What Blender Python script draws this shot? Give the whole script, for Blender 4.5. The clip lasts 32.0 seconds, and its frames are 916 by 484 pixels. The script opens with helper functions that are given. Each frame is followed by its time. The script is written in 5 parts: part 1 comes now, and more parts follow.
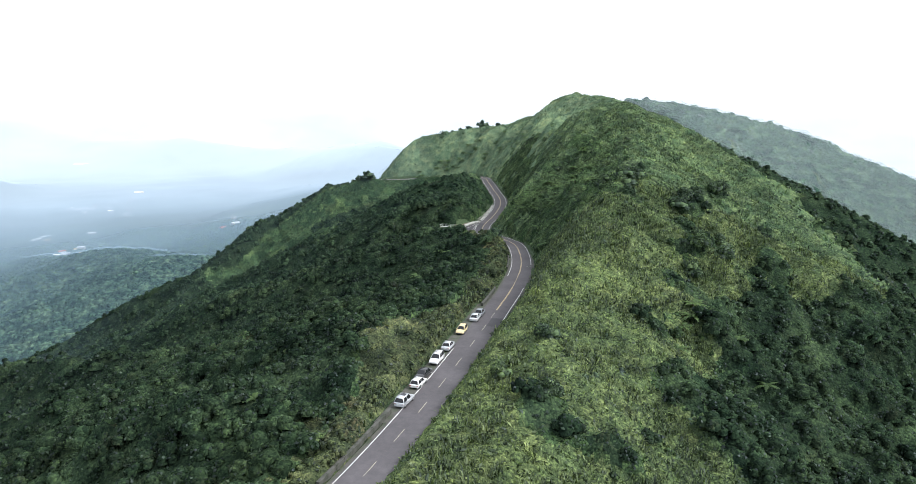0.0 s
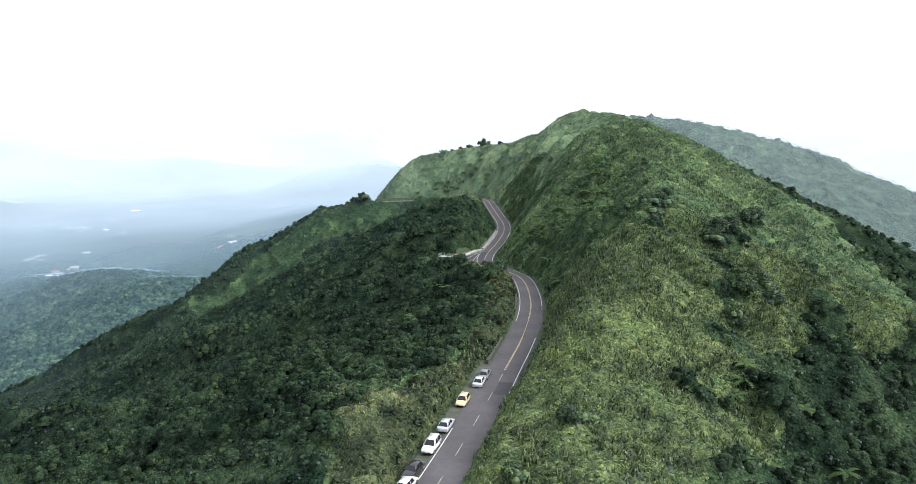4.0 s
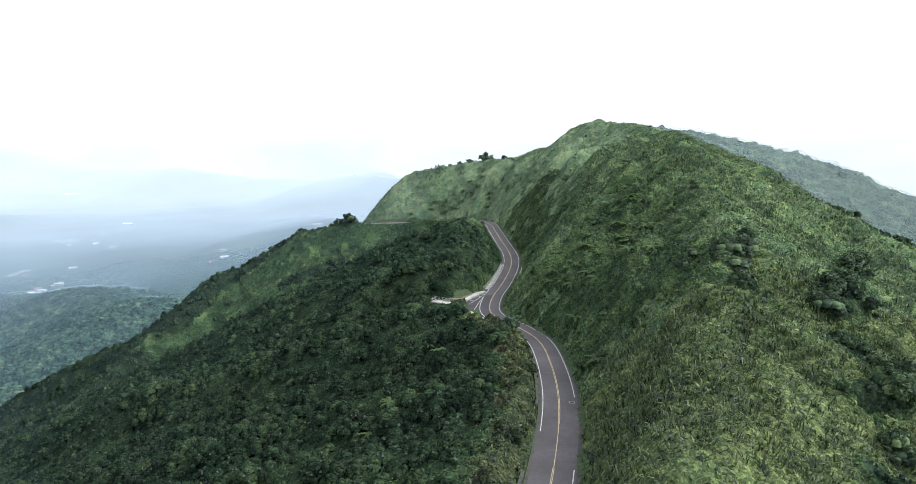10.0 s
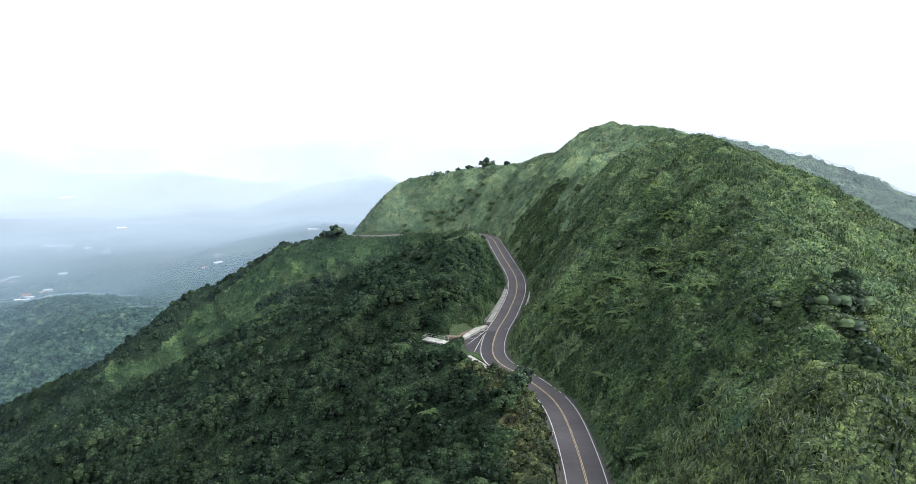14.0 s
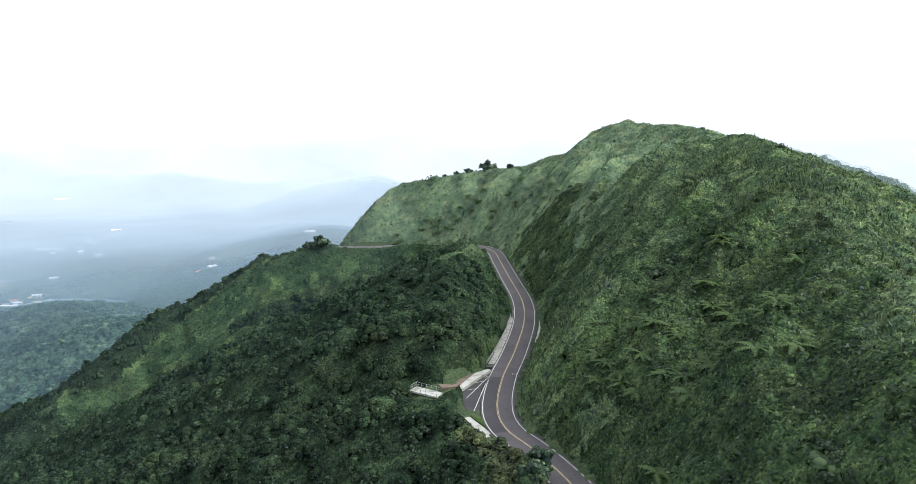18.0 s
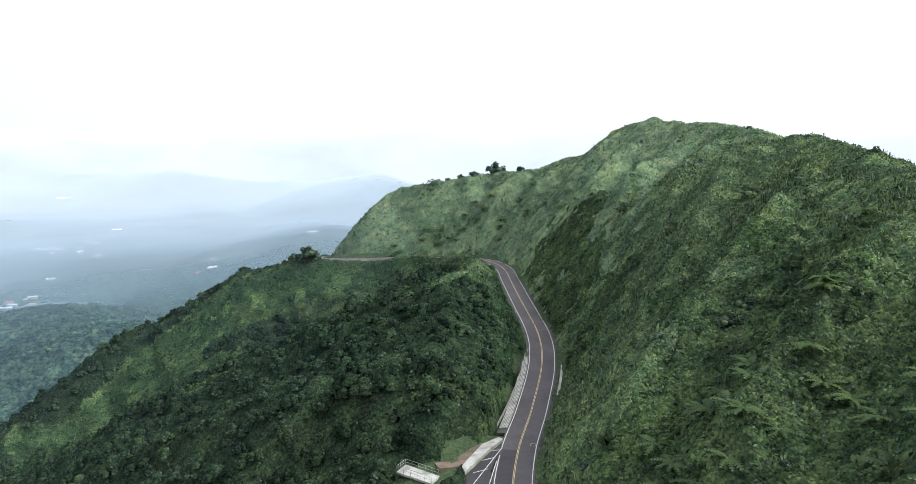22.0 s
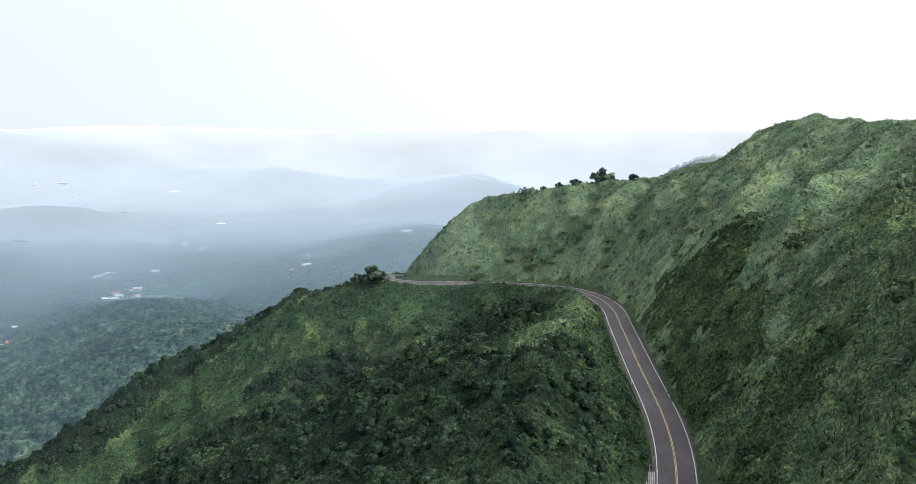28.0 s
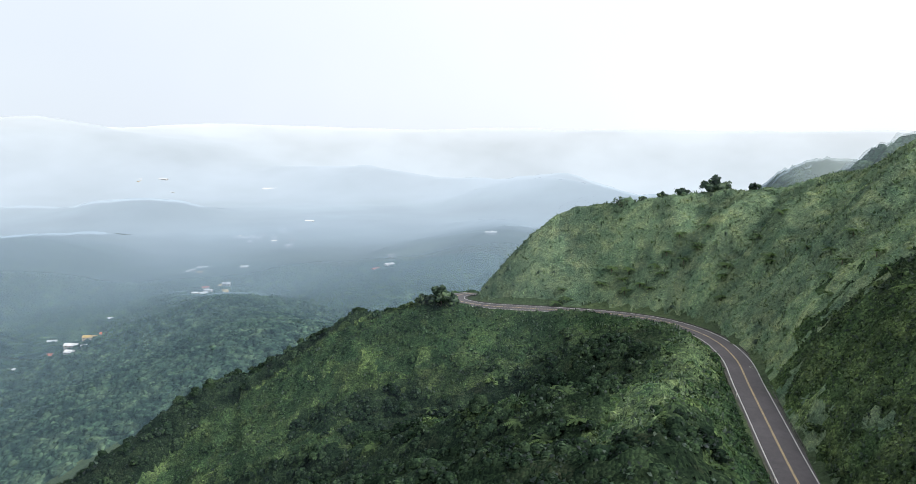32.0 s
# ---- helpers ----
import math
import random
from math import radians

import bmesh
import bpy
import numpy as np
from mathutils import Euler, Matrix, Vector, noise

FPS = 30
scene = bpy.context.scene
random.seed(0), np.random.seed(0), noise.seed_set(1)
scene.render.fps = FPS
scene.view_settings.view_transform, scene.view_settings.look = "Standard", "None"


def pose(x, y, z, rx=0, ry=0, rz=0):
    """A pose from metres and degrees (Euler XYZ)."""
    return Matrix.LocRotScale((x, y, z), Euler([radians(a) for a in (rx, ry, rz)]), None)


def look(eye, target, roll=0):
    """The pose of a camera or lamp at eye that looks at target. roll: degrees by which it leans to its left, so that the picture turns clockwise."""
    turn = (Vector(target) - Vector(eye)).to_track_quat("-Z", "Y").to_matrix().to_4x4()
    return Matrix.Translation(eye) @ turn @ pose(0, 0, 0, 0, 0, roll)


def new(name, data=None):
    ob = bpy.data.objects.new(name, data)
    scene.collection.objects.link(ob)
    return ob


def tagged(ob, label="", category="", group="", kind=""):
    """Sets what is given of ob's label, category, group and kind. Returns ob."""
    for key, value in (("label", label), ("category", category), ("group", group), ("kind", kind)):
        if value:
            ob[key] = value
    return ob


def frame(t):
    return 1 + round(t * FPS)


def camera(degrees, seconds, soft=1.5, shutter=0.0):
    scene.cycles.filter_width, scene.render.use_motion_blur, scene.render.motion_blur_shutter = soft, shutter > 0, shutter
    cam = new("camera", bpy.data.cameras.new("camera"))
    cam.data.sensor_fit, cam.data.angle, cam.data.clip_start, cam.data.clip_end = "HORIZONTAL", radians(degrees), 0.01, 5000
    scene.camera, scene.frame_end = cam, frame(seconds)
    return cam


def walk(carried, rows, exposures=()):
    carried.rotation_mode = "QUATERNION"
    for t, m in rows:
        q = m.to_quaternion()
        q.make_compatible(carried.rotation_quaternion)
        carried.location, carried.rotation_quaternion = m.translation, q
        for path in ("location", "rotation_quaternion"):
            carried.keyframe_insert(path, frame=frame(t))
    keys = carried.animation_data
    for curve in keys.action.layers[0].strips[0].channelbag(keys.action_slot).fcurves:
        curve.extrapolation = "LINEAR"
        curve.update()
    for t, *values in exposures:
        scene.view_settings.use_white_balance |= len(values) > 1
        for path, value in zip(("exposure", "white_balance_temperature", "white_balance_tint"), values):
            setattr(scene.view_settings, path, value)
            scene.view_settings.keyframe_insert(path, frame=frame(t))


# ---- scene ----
cam = camera(65.3, 32.0, soft=.8)
METRES, EYE, TILT, LEAN, TURN = 290.0, 100.0, -11.2, 0.0, 0.0
ROWS = [
    (0.0, 0.0, 0.0, 0.0, 0.0, 0.0, -0.0),
    (0.5, -0.0001, 0.0078, 0.0016, 0.01, -0.09, 0.03),
    (1.0, -0.0001, 0.017, 0.0034, 0.03, -0.15, 0.05),
    (1.5, -0.0, 0.0275, 0.0056, 0.04, -0.22, 0.07),
    (2.0, 0.0, 0.0392, 0.0081, 0.05, -0.26, 0.08),
    (2.5, 0.0, 0.0523, 0.0109, 0.05, 0.1, 0.1),
    (3.0, 0.0002, 0.0662, 0.0138, 0.04, 0.64, 0.13),
    (3.5, 0.0003, 0.0808, 0.0167, 0.04, 1.11, 0.13),
    (5.5, -0.0002, 0.1424, 0.0274, -0.01, 1.51, 0.09),
    (6.0, 0.0001, 0.1588, 0.0307, -0.0, 1.49, 0.1),
    (6.5, 0.0003, 0.1748, 0.0341, -0.01, 1.47, 0.1),
    (7.0, 0.0004, 0.191, 0.0375, 0.0, 1.49, 0.13),
    (7.5, 0.0006, 0.2071, 0.0409, -0.01, 1.55, 0.12),
    (8.0, 0.0007, 0.2234, 0.0442, -0.01, 1.66, 0.11),
    (8.5, 0.001, 0.2397, 0.0475, -0.0, 1.78, 0.11),
    (9.0, 0.0012, 0.256, 0.0509, -0.01, 1.94, 0.11),
    (9.5, 0.0016, 0.2723, 0.0544, -0.0, 2.06, 0.11),
    (10.0, 0.0019, 0.2887, 0.0576, -0.01, 2.21, 0.08),
    (10.5, 0.0023, 0.3051, 0.0611, -0.02, 2.35, 0.07),
    (11.0, 0.0026, 0.3214, 0.0645, -0.03, 2.48, 0.06),
    (11.5, 0.0031, 0.3378, 0.0677, -0.03, 2.49, 0.05),
    (12.0, 0.0034, 0.3539, 0.071, -0.04, 2.49, 0.05),
    (12.5, 0.0037, 0.3701, 0.0743, -0.04, 2.47, 0.04),
    (13.0, 0.0041, 0.3864, 0.0775, -0.04, 2.46, 0.03),
    (13.5, 0.0045, 0.4026, 0.0808, -0.04, 2.45, 0.03),
    (14.0, 0.0049, 0.4189, 0.084, -0.03, 2.44, 0.03),
    (14.5, 0.0054, 0.4351, 0.0873, -0.02, 2.44, 0.03),
    (16.5, 0.0074, 0.4989, 0.0993, -0.03, 2.48, 0.17),
    (17.0, 0.0076, 0.5149, 0.1025, -0.03, 2.47, 0.14),
    (17.5, 0.0079, 0.5307, 0.1056, -0.02, 2.47, 0.14),
    (18.0, 0.0082, 0.5467, 0.1089, -0.02, 2.45, 0.15),
    (18.5, 0.0084, 0.5623, 0.1119, -0.01, 2.44, 0.14),
    (19.0, 0.0086, 0.5779, 0.115, -0.01, 2.42, 0.14),
    (19.5, 0.0087, 0.5935, 0.1182, -0.02, 2.39, 0.14),
    (20.0, 0.009, 0.6092, 0.1214, -0.01, 2.39, 0.13),
    (20.5, 0.0091, 0.6248, 0.1246, -0.01, 2.37, 0.13),
    (21.0, 0.0095, 0.6406, 0.1279, -0.01, 2.35, 0.13),
    (21.5, 0.0096, 0.6561, 0.1312, 0.01, 2.34, 0.13),
    (22.0, 0.0099, 0.6717, 0.1344, 0.4, 2.33, 0.02),
    (22.5, 0.01, 0.6872, 0.1376, 0.7, 2.31, -0.07),
    (23.0, 0.0102, 0.7027, 0.1407, 1.25, 2.3, -0.23),
    (23.5, 0.0104, 0.7183, 0.1438, 1.81, 2.29, -0.37),
    (24.0, 0.0105, 0.7335, 0.147, 2.35, 2.27, -0.51),
    (24.5, 0.0106, 0.7489, 0.1501, 2.91, 2.25, -0.64),
    (26.5, 0.0114, 0.8116, 0.1619, 5.8, 2.18, -1.26),
    (27.0, 0.0108, 0.8268, 0.1651, 6.58, 2.14, -1.46),
    (27.5, 0.0098, 0.8419, 0.1681, 7.32, 2.12, -1.65),
    (28.0, 0.0091, 0.8573, 0.1711, 8.04, 2.1, -1.82),
    (28.5, 0.0079, 0.8726, 0.1742, 8.79, 2.05, -1.98),
    (29.0, 0.0066, 0.8879, 0.1773, 9.73, 2.0, -2.2),
    (29.5, 0.0052, 0.9033, 0.1802, 10.69, 1.97, -2.42),
    (30.0, 0.0036, 0.9188, 0.1831, 11.64, 1.92, -2.62),
    (30.5, 0.0017, 0.934, 0.1862, 12.5, 1.86, -2.8),
    (31.0, -0.0004, 0.9493, 0.1891, 13.3, 1.82, -2.98),
    (31.5, -0.0028, 0.9644, 0.1921, 14.22, 1.77, -3.17),
    (32.0, -0.0055, 0.9797, 0.1948, 14.83, 1.75, -3.32),
]
walk(cam, [(t, pose(0, 0, EYE, TILT, LEAN, TURN) @ pose(METRES * x, METRES * y, METRES * z, 90 + pitch, roll, yaw)) for t, x, y, z, yaw, pitch, roll in ROWS],
     [(0, .16, 6050, 10), (12, .08, 6050, 10), (24, -.05, 6100, 10), (32, -.25, 6250, 10)])

# ---------------------------------------------------------------- sky and light
world = bpy.data.worlds.new("overcast_sky")
scene.world = world
world.use_nodes = True
wn = world.node_tree
wn.nodes.clear()
sky = wn.nodes.new("ShaderNodeTexSky")
sky.sky_type, sky.sun_disc = 'NISHITA', False
sky.sun_elevation, sky.sun_rotation = radians(42), radians(100)
sky_gain = wn.nodes.new("ShaderNodeVectorMath")
sky_gain.operation = 'SCALE'
sky_gain.inputs["Scale"].default_value = 0.08
tc = wn.nodes.new("ShaderNodeTexCoord")
cloud = wn.nodes.new("ShaderNodeTexNoise")
cloud.inputs["Scale"].default_value, cloud.inputs["Detail"].default_value = 1.6, 4
cloud_ramp = wn.nodes.new("ShaderNodeValToRGB")
cloud_ramp.color_ramp.elements[0].position, cloud_ramp.color_ramp.elements[0].color = .3, (.95, .96, .98, 1)
cloud_ramp.color_ramp.elements[1].position, cloud_ramp.color_ramp.elements[1].color = .65, (1.04, 1.04, 1.04, 1)
# the veil of cloud is whitest round the hidden sun and bluish away from it
towards = wn.nodes.new("ShaderNodeVectorMath")
towards.operation = 'DOT_PRODUCT'
towards.inputs[1].default_value = Vector((144, -26, 134)).normalized()
spread = wn.nodes.new("ShaderNodeMapRange")
spread.inputs["From Min"].default_value, spread.inputs["From Max"].default_value = -.6, 1.0
veil = wn.nodes.new("ShaderNodeValToRGB")
veil.color_ramp.elements.new(.3), veil.color_ramp.elements.new(.62)
for e, (at, tone) in zip(veil.color_ramp.elements, ((0, (1.02, 1.09, 1.15)), (.3, (1.25, 1.27, 1.32)), (.62, (1.32, 1.33, 1.35)), (1, (1.8, 1.76, 1.68)))):
    e.position, e.color = at, (*tone, 1)
veiled = wn.nodes.new("ShaderNodeMixRGB")
veiled.blend_type = 'MULTIPLY'
veiled.inputs[0].default_value = 1.0
cover = wn.nodes.new("ShaderNodeMixRGB")
cover.inputs[0].default_value = 0.95
bg = wn.nodes.new("ShaderNodeBackground")
bg.inputs["Strength"].default_value = 1.0
wout = wn.nodes.new("ShaderNodeOutputWorld")
for a, b in ((sky.outputs[0], sky_gain.inputs[0]), (tc.outputs["Generated"], cloud.inputs["Vector"]), (cloud.outputs["Fac"], cloud_ramp.inputs[0]),
             (tc.outputs["Generated"], towards.inputs[0]), (towards.outputs["Value"], spread.inputs[0]), (spread.outputs[0], veil.inputs[0]), (veil.outputs[0], veiled.inputs[1]),
             (cloud_ramp.outputs[0], veiled.inputs[2]), (sky_gain.outputs[0], cover.inputs[1]), (veiled.outputs[0], cover.inputs[2]), (cover.outputs[0], bg.inputs[0]), (bg.outputs[0], wout.inputs[0])):
    wn.links.new(a, b)
sun = new("sun", bpy.data.lights.new("sun", 'SUN'))
sun.data.energy, sun.data.angle, sun.data.color = 4.5, radians(22), (1.0, .965, .9)
sun.matrix_world = look((144, -26, 134), (0, 0, 0))

# ---------------------------------------------------------------- materials

def material(name):
    m = bpy.data.materials.new(name)
    m.use_nodes = True
    m.node_tree.nodes.clear()
    return m, m.node_tree


def node(tree, kind, **values):
    n = tree.nodes.new(kind)
    for key, value in values.items():
        n.inputs[key.replace("_", " ")].default_value = value
    return n


def ramp(tree, fac, stops):
    r = tree.nodes.new("ShaderNodeValToRGB")
    while len(r.color_ramp.elements) < len(stops):
        r.color_ramp.elements.new(.5)
    for e, (p, c) in zip(r.color_ramp.elements, stops):
        e.position, e.color = p, (*c, 1)
    tree.links.new(fac, r.inputs[0])
    return r.outputs[0]


def mix(tree, fac, a, b, blend='MIX'):
    n = tree.nodes.new("ShaderNodeMixRGB")
    n.blend_type = blend
    for value, socket in ((fac, n.inputs[0]), (a, n.inputs[1]), (b, n.inputs[2])):
        if isinstance(value, (int, float)):
            socket.default_value = value
        elif isinstance(value, tuple):
            socket.default_value = (*value, 1)
        else:
            tree.links.new(value, socket)
    return n.outputs[0]


def noise_fac(tree, scale, detail=3, rough=.55):
    g = tree.nodes.new("ShaderNodeNewGeometry")
    n = node(tree, "ShaderNodeTexNoise", Scale=scale, Detail=detail, Roughness=rough)
    tree.links.new(g.outputs["Position"], n.inputs["Vector"])
    return n.outputs["Fac"]


def surface(name, colour, rough=.8, metal=0.0, spots=None, scale=1.0, fine=12.0, bump=0.0, coat=0.0, spec=.5):
    """A plain painted, stone or metal surface with a coarse and a fine variation."""
    m, t = material(name)
    b = node(t, "ShaderNodeBsdfPrincipled", Roughness=rough, Metallic=metal, Coat_Weight=coat)
    b.inputs["Specular IOR Level"].default_value = spec
    dark = spots or tuple(c * .72 for c in colour)
    lite = tuple(min(1, c * 1.12) for c in colour)
    c1 = ramp(t, noise_fac(t, scale), [(.32, dark), (.6, colour)])
    c2 = ramp(t, noise_fac(t, fine, 4), [(.3, (.82, .82, .82)), (.7, (1.1, 1.1, 1.1))])
    col = mix(t, 1.0, c1, c2, 'MULTIPLY')
    t.links.new(col, b.inputs["Base Color"])
    if bump:
        bn = node(t, "ShaderNodeBump", Strength=bump, Distance=.03)
        t.links.new(noise_fac(t, fine * 2, 4), bn.inputs["Height"])
        t.links.new(bn.outputs[0], b.inputs["Normal"])
    o = t.nodes.new("ShaderNodeOutputMaterial")
    t.links.new(b.outputs[0], o.inputs[0])
    return m


def cells(tree, scale):
    """A random value for each small cell, and the distance to the cell's middle."""
    g = tree.nodes.new("ShaderNodeNewGeometry")
    v = node(tree, "ShaderNodeTexVoronoi", Scale=scale)
    tree.links.new(g.outputs["Position"], v.inputs["Vector"])
    sep = tree.nodes.new("ShaderNodeSeparateColor")
    tree.links.new(v.outputs["Color"], sep.inputs[0])
    return sep.outputs[0], v.outputs["Distance"]


def foliage(name, dark, middle, light, dry=None, patch=.035, crown=.3, through_light=.3, amount=.5, leaf=0.0, tone=0.0, vary=1.0):
    """Leaves: colour changes from patch to patch, from crown to crown and from leaf to leaf (leaf: leaf clusters a metre on a closed cover)."""
    m, t = material(name)
    a = ramp(t, noise_fac(t, crown, 2), [(.28, dark), (.5, middle), (.74, light)])
    b = ramp(t, noise_fac(t, patch, 3), [(.3, (.74, .78, .78)), (.5, (1, 1, 1)), (.72, (1.24, 1.21, 1.08))])
    c = mix(t, 1.0, a, b, 'MULTIPLY')
    if leaf:
        pick, dist = cells(t, leaf)
        pick2, dist2 = cells(t, leaf * 2.3)
        c = mix(t, 1.0, c, ramp(t, pick2, [(0, (.74, .77, .78)), (.5, (.97, .97, .96)), (1, (1.2, 1.22, 1.12))]), 'MULTIPLY')
    else:
        pick = t.nodes.new("ShaderNodeNewGeometry").outputs["Random Per Island"]
    shade = ramp(t, pick, [(0, (.28, .32, .35)), (.5, (.82, .84, .83)), (.8, (1.35, 1.36, 1.2)), (1, (2.1, 2.12, 1.7))] if not leaf else [(0, (.5, .54, .57)), (.5, (.88, .9, .89)), (.8, (1.2, 1.21, 1.1)), (1, (1.6, 1.62, 1.35))])
    c = mix(t, vary, c, shade, 'MULTIPLY')
    if dry:
        sel = ramp(t, noise_fac(t, .11, 4, .6), [(.56, (0, 0, 0)), (.72, (1, 1, 1))])
        sel2 = mix(t, 1.0, sel, ramp(t, pick, [(.2, (0, 0, 0)), (.9, (1, 1, 1))]), 'MULTIPLY')
        c = mix(t, mix(t, 1.0, sel2, (amount, amount, amount), 'MULTIPLY'), c, dry)
    if tone:
        at = t.nodes.new("ShaderNodeAttribute")
        at.attribute_name = "tone"
        c = mix(t, 1.0, c, ramp(t, at.outputs["Fac"], [(0, (1 - tone, 1 - tone * .92, 1 - tone * .8)), (.5, (1, 1, 1)), (1, (1 + tone * .88, 1 + tone, 1 + tone * .85))]), 'MULTIPLY')
    d = node(t, "ShaderNodeBsdfDiffuse")
    t.links.new(c, d.inputs["Color"])
    o = t.nodes.new("ShaderNodeOutputMaterial")
    if leaf:
        bn = node(t, "ShaderNodeBump", Strength=1.0, Distance=.55 / leaf)
        bn.invert = True
        t.links.new(dist, bn.inputs["Height"])
        t.links.new(bn.outputs[0], d.inputs["Normal"])
        t.links.new(d.outputs[0], o.inputs[0])
        return m
    tr = node(t, "ShaderNodeBsdfTranslucent")
    gl = node(t, "ShaderNodeBsdfGlossy", Roughness=.5)
    gl.inputs["Color"].default_value = (.8, .9, 1, 1)
    t.links.new(mix(t, 1.0, c, (1.0, 1.15, .6), 'MULTIPLY'), tr.inputs["Color"])
    m1 = node(t, "ShaderNodeMixShader", Fac=through_light)
    m2 = node(t, "ShaderNodeMixShader", Fac=.02)
    t.links.new(d.outputs[0], m1.inputs[1])
    t.links.new(tr.outputs[0], m1.inputs[2])
    t.links.new(m1.outputs[0], m2.inputs[1])
    t.links.new(gl.outputs[0], m2.inputs[2])
    t.links.new(m2.outputs[0], o.inputs[0])
    return m


GRASS = dict(dark=(0.0562, 0.0794, 0.0421), middle=(0.0785, 0.1022, 0.0498), light=(0.1258, 0.1508, 0.0699), dry=(0.1613, 0.1355, 0.0769), patch=.03, crown=.35, amount=.22, tone=.14)
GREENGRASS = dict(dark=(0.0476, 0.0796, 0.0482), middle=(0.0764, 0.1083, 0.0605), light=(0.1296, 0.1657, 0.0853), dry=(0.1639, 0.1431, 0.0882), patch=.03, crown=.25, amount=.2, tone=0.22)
SCRUB = dict(dark=(0.0229, 0.0429, 0.0247), middle=(0.0342, 0.0585, 0.0318), light=(0.0543, 0.0812, 0.0396), dry=(0.0656, 0.0643, 0.0347), patch=.028, crown=.22, amount=.35, tone=0.25)
BUSH = dict(dark=(0.0230, 0.0398, 0.0210), middle=(0.0430, 0.0656, 0.0335), light=(0.0813, 0.1114, 0.0528), dry=(0.0765, 0.0617, 0.0405), patch=.03, crown=.2, amount=.3, tone=.35)
FOREST = dict(dark=(0.0104, 0.0185, 0.0126), middle=(0.0211, 0.0338, 0.0212), light=(0.0397, 0.0585, 0.0333), dry=(0.0438, 0.0345, 0.0266), patch=.02, crown=.12, amount=.4, tone=.3)
M_GRASS, M_GRASS_COVER = foliage("silvergrass", **GRASS), foliage("silvergrass_cover", leaf=2.6, **GRASS)
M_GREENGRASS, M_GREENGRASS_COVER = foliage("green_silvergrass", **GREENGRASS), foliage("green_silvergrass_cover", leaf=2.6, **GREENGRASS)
M_BUSH, M_BUSH_COVER = foliage("low_thicket", **BUSH), foliage("low_thicket_cover", leaf=2.2, **BUSH)
# forest colours made slightly lighter and bluer, standing in for haze over the hollow
HOLLOW = dict(dark=(0.0120, 0.0216, 0.0152), middle=(0.0234, 0.0390, 0.0255), light=(0.0429, 0.0655, 0.0387), dry=(0.0391, 0.0349, 0.0258), patch=.02, crown=.14, amount=.25, tone=.22)
M_HOLLOW, M_HOLLOW_COVER = foliage("hollow_wood", **HOLLOW), foliage("hollow_wood_cover", leaf=1.9, **HOLLOW)
M_FOREST, M_FOREST_COVER = foliage("broadleaf_forest", **FOREST), foliage("broadleaf_canopy", leaf=1.9, **FOREST)
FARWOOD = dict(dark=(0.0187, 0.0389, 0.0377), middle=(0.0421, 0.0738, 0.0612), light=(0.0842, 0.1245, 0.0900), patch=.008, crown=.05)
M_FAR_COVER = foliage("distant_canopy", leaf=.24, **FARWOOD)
M_SCRUB, M_SCRUB_COVER = foliage("leafy_scrub", **SCRUB), foliage("leafy_scrub_cover", leaf=2.9, **SCRUB)
# paler than the nearer green grass: distance haze put into the leaf colour
HILL_HAZED = dict(dark=(0.0744, 0.1176, 0.0805), middle=(0.1187, 0.1633, 0.1054), light=(0.1897, 0.2288, 0.1334), dry=(0.2280, 0.1797, 0.1164), patch=.028, crown=.22, amount=.2, tone=0.25, vary=.55)
M_HILL_HAZED, M_HILL_HAZED_COVER = foliage("hazed_hill_grass", **HILL_HAZED), foliage("hill_grass_cover", leaf=2.9, **HILL_HAZED)
ROADSIDE = dict(dark=(0.0218, 0.0296, 0.0192), middle=(0.0502, 0.0613, 0.0356), light=(0.1005, 0.1097, 0.0584), dry=(0.1092, 0.0741, 0.0502), patch=.04, crown=.25, amount=.6, tone=.35)
M_ROADSIDE, M_ROADSIDE_COVER = foliage("roadside_bushes", **ROADSIDE), foliage("roadside_bushes_cover", leaf=2.6, **ROADSIDE)
M_TREE = foliage("tree_crown", (.024, .045, .034), (.06, .095, .066), (.12, .16, .1), patch=.05, crown=.4)
M_SHRUB = foliage("shrub_leaves", (.02, .036, .027), (.05, .078, .054), (.1, .138, .084), dry=(.1, .082, .058), patch=.05, crown=.3, amount=.25)
M_FERN = foliage("fern_frond", (.06, .1, .034), (.095, .15, .048), (.13, .19, .062), crown=.5, through_light=.35)
M_BARK = surface("bark", (.11, .09, .07), .95, scale=2, fine=20, bump=.4)


def ground_material():
    m, t = material("ridge_soil_and_herbs")
    b = node(t, "ShaderNodeBsdfPrincipled", Roughness=.95)
    b.inputs["Specular IOR Level"].default_value = .15
    c1 = ramp(t, noise_fac(t, .045, 4), [(.3, (.03, .048, .026)), (.5, (.05, .076, .038)), (.7, (.08, .112, .052))])
    c2 = ramp(t, noise_fac(t, 1.3, 5, .65), [(.3, (.45, .5, .45)), (.55, (1, 1, 1)), (.75, (1.5, 1.4, 1.2))])
    t.links.new(mix(t, 1.0, c1, c2, 'MULTIPLY'), b.inputs["Base Color"])
    bn = node(t, "ShaderNodeBump", Strength=1.0, Distance=.6)
    t.links.new(noise_fac(t, 1.1, 5, .6), bn.inputs["Height"])
    t.links.new(bn.outputs[0], b.inputs["Normal"])
    o = t.nodes.new("ShaderNodeOutputMaterial")
    t.links.new(b.outputs[0], o.inputs[0])
    return m


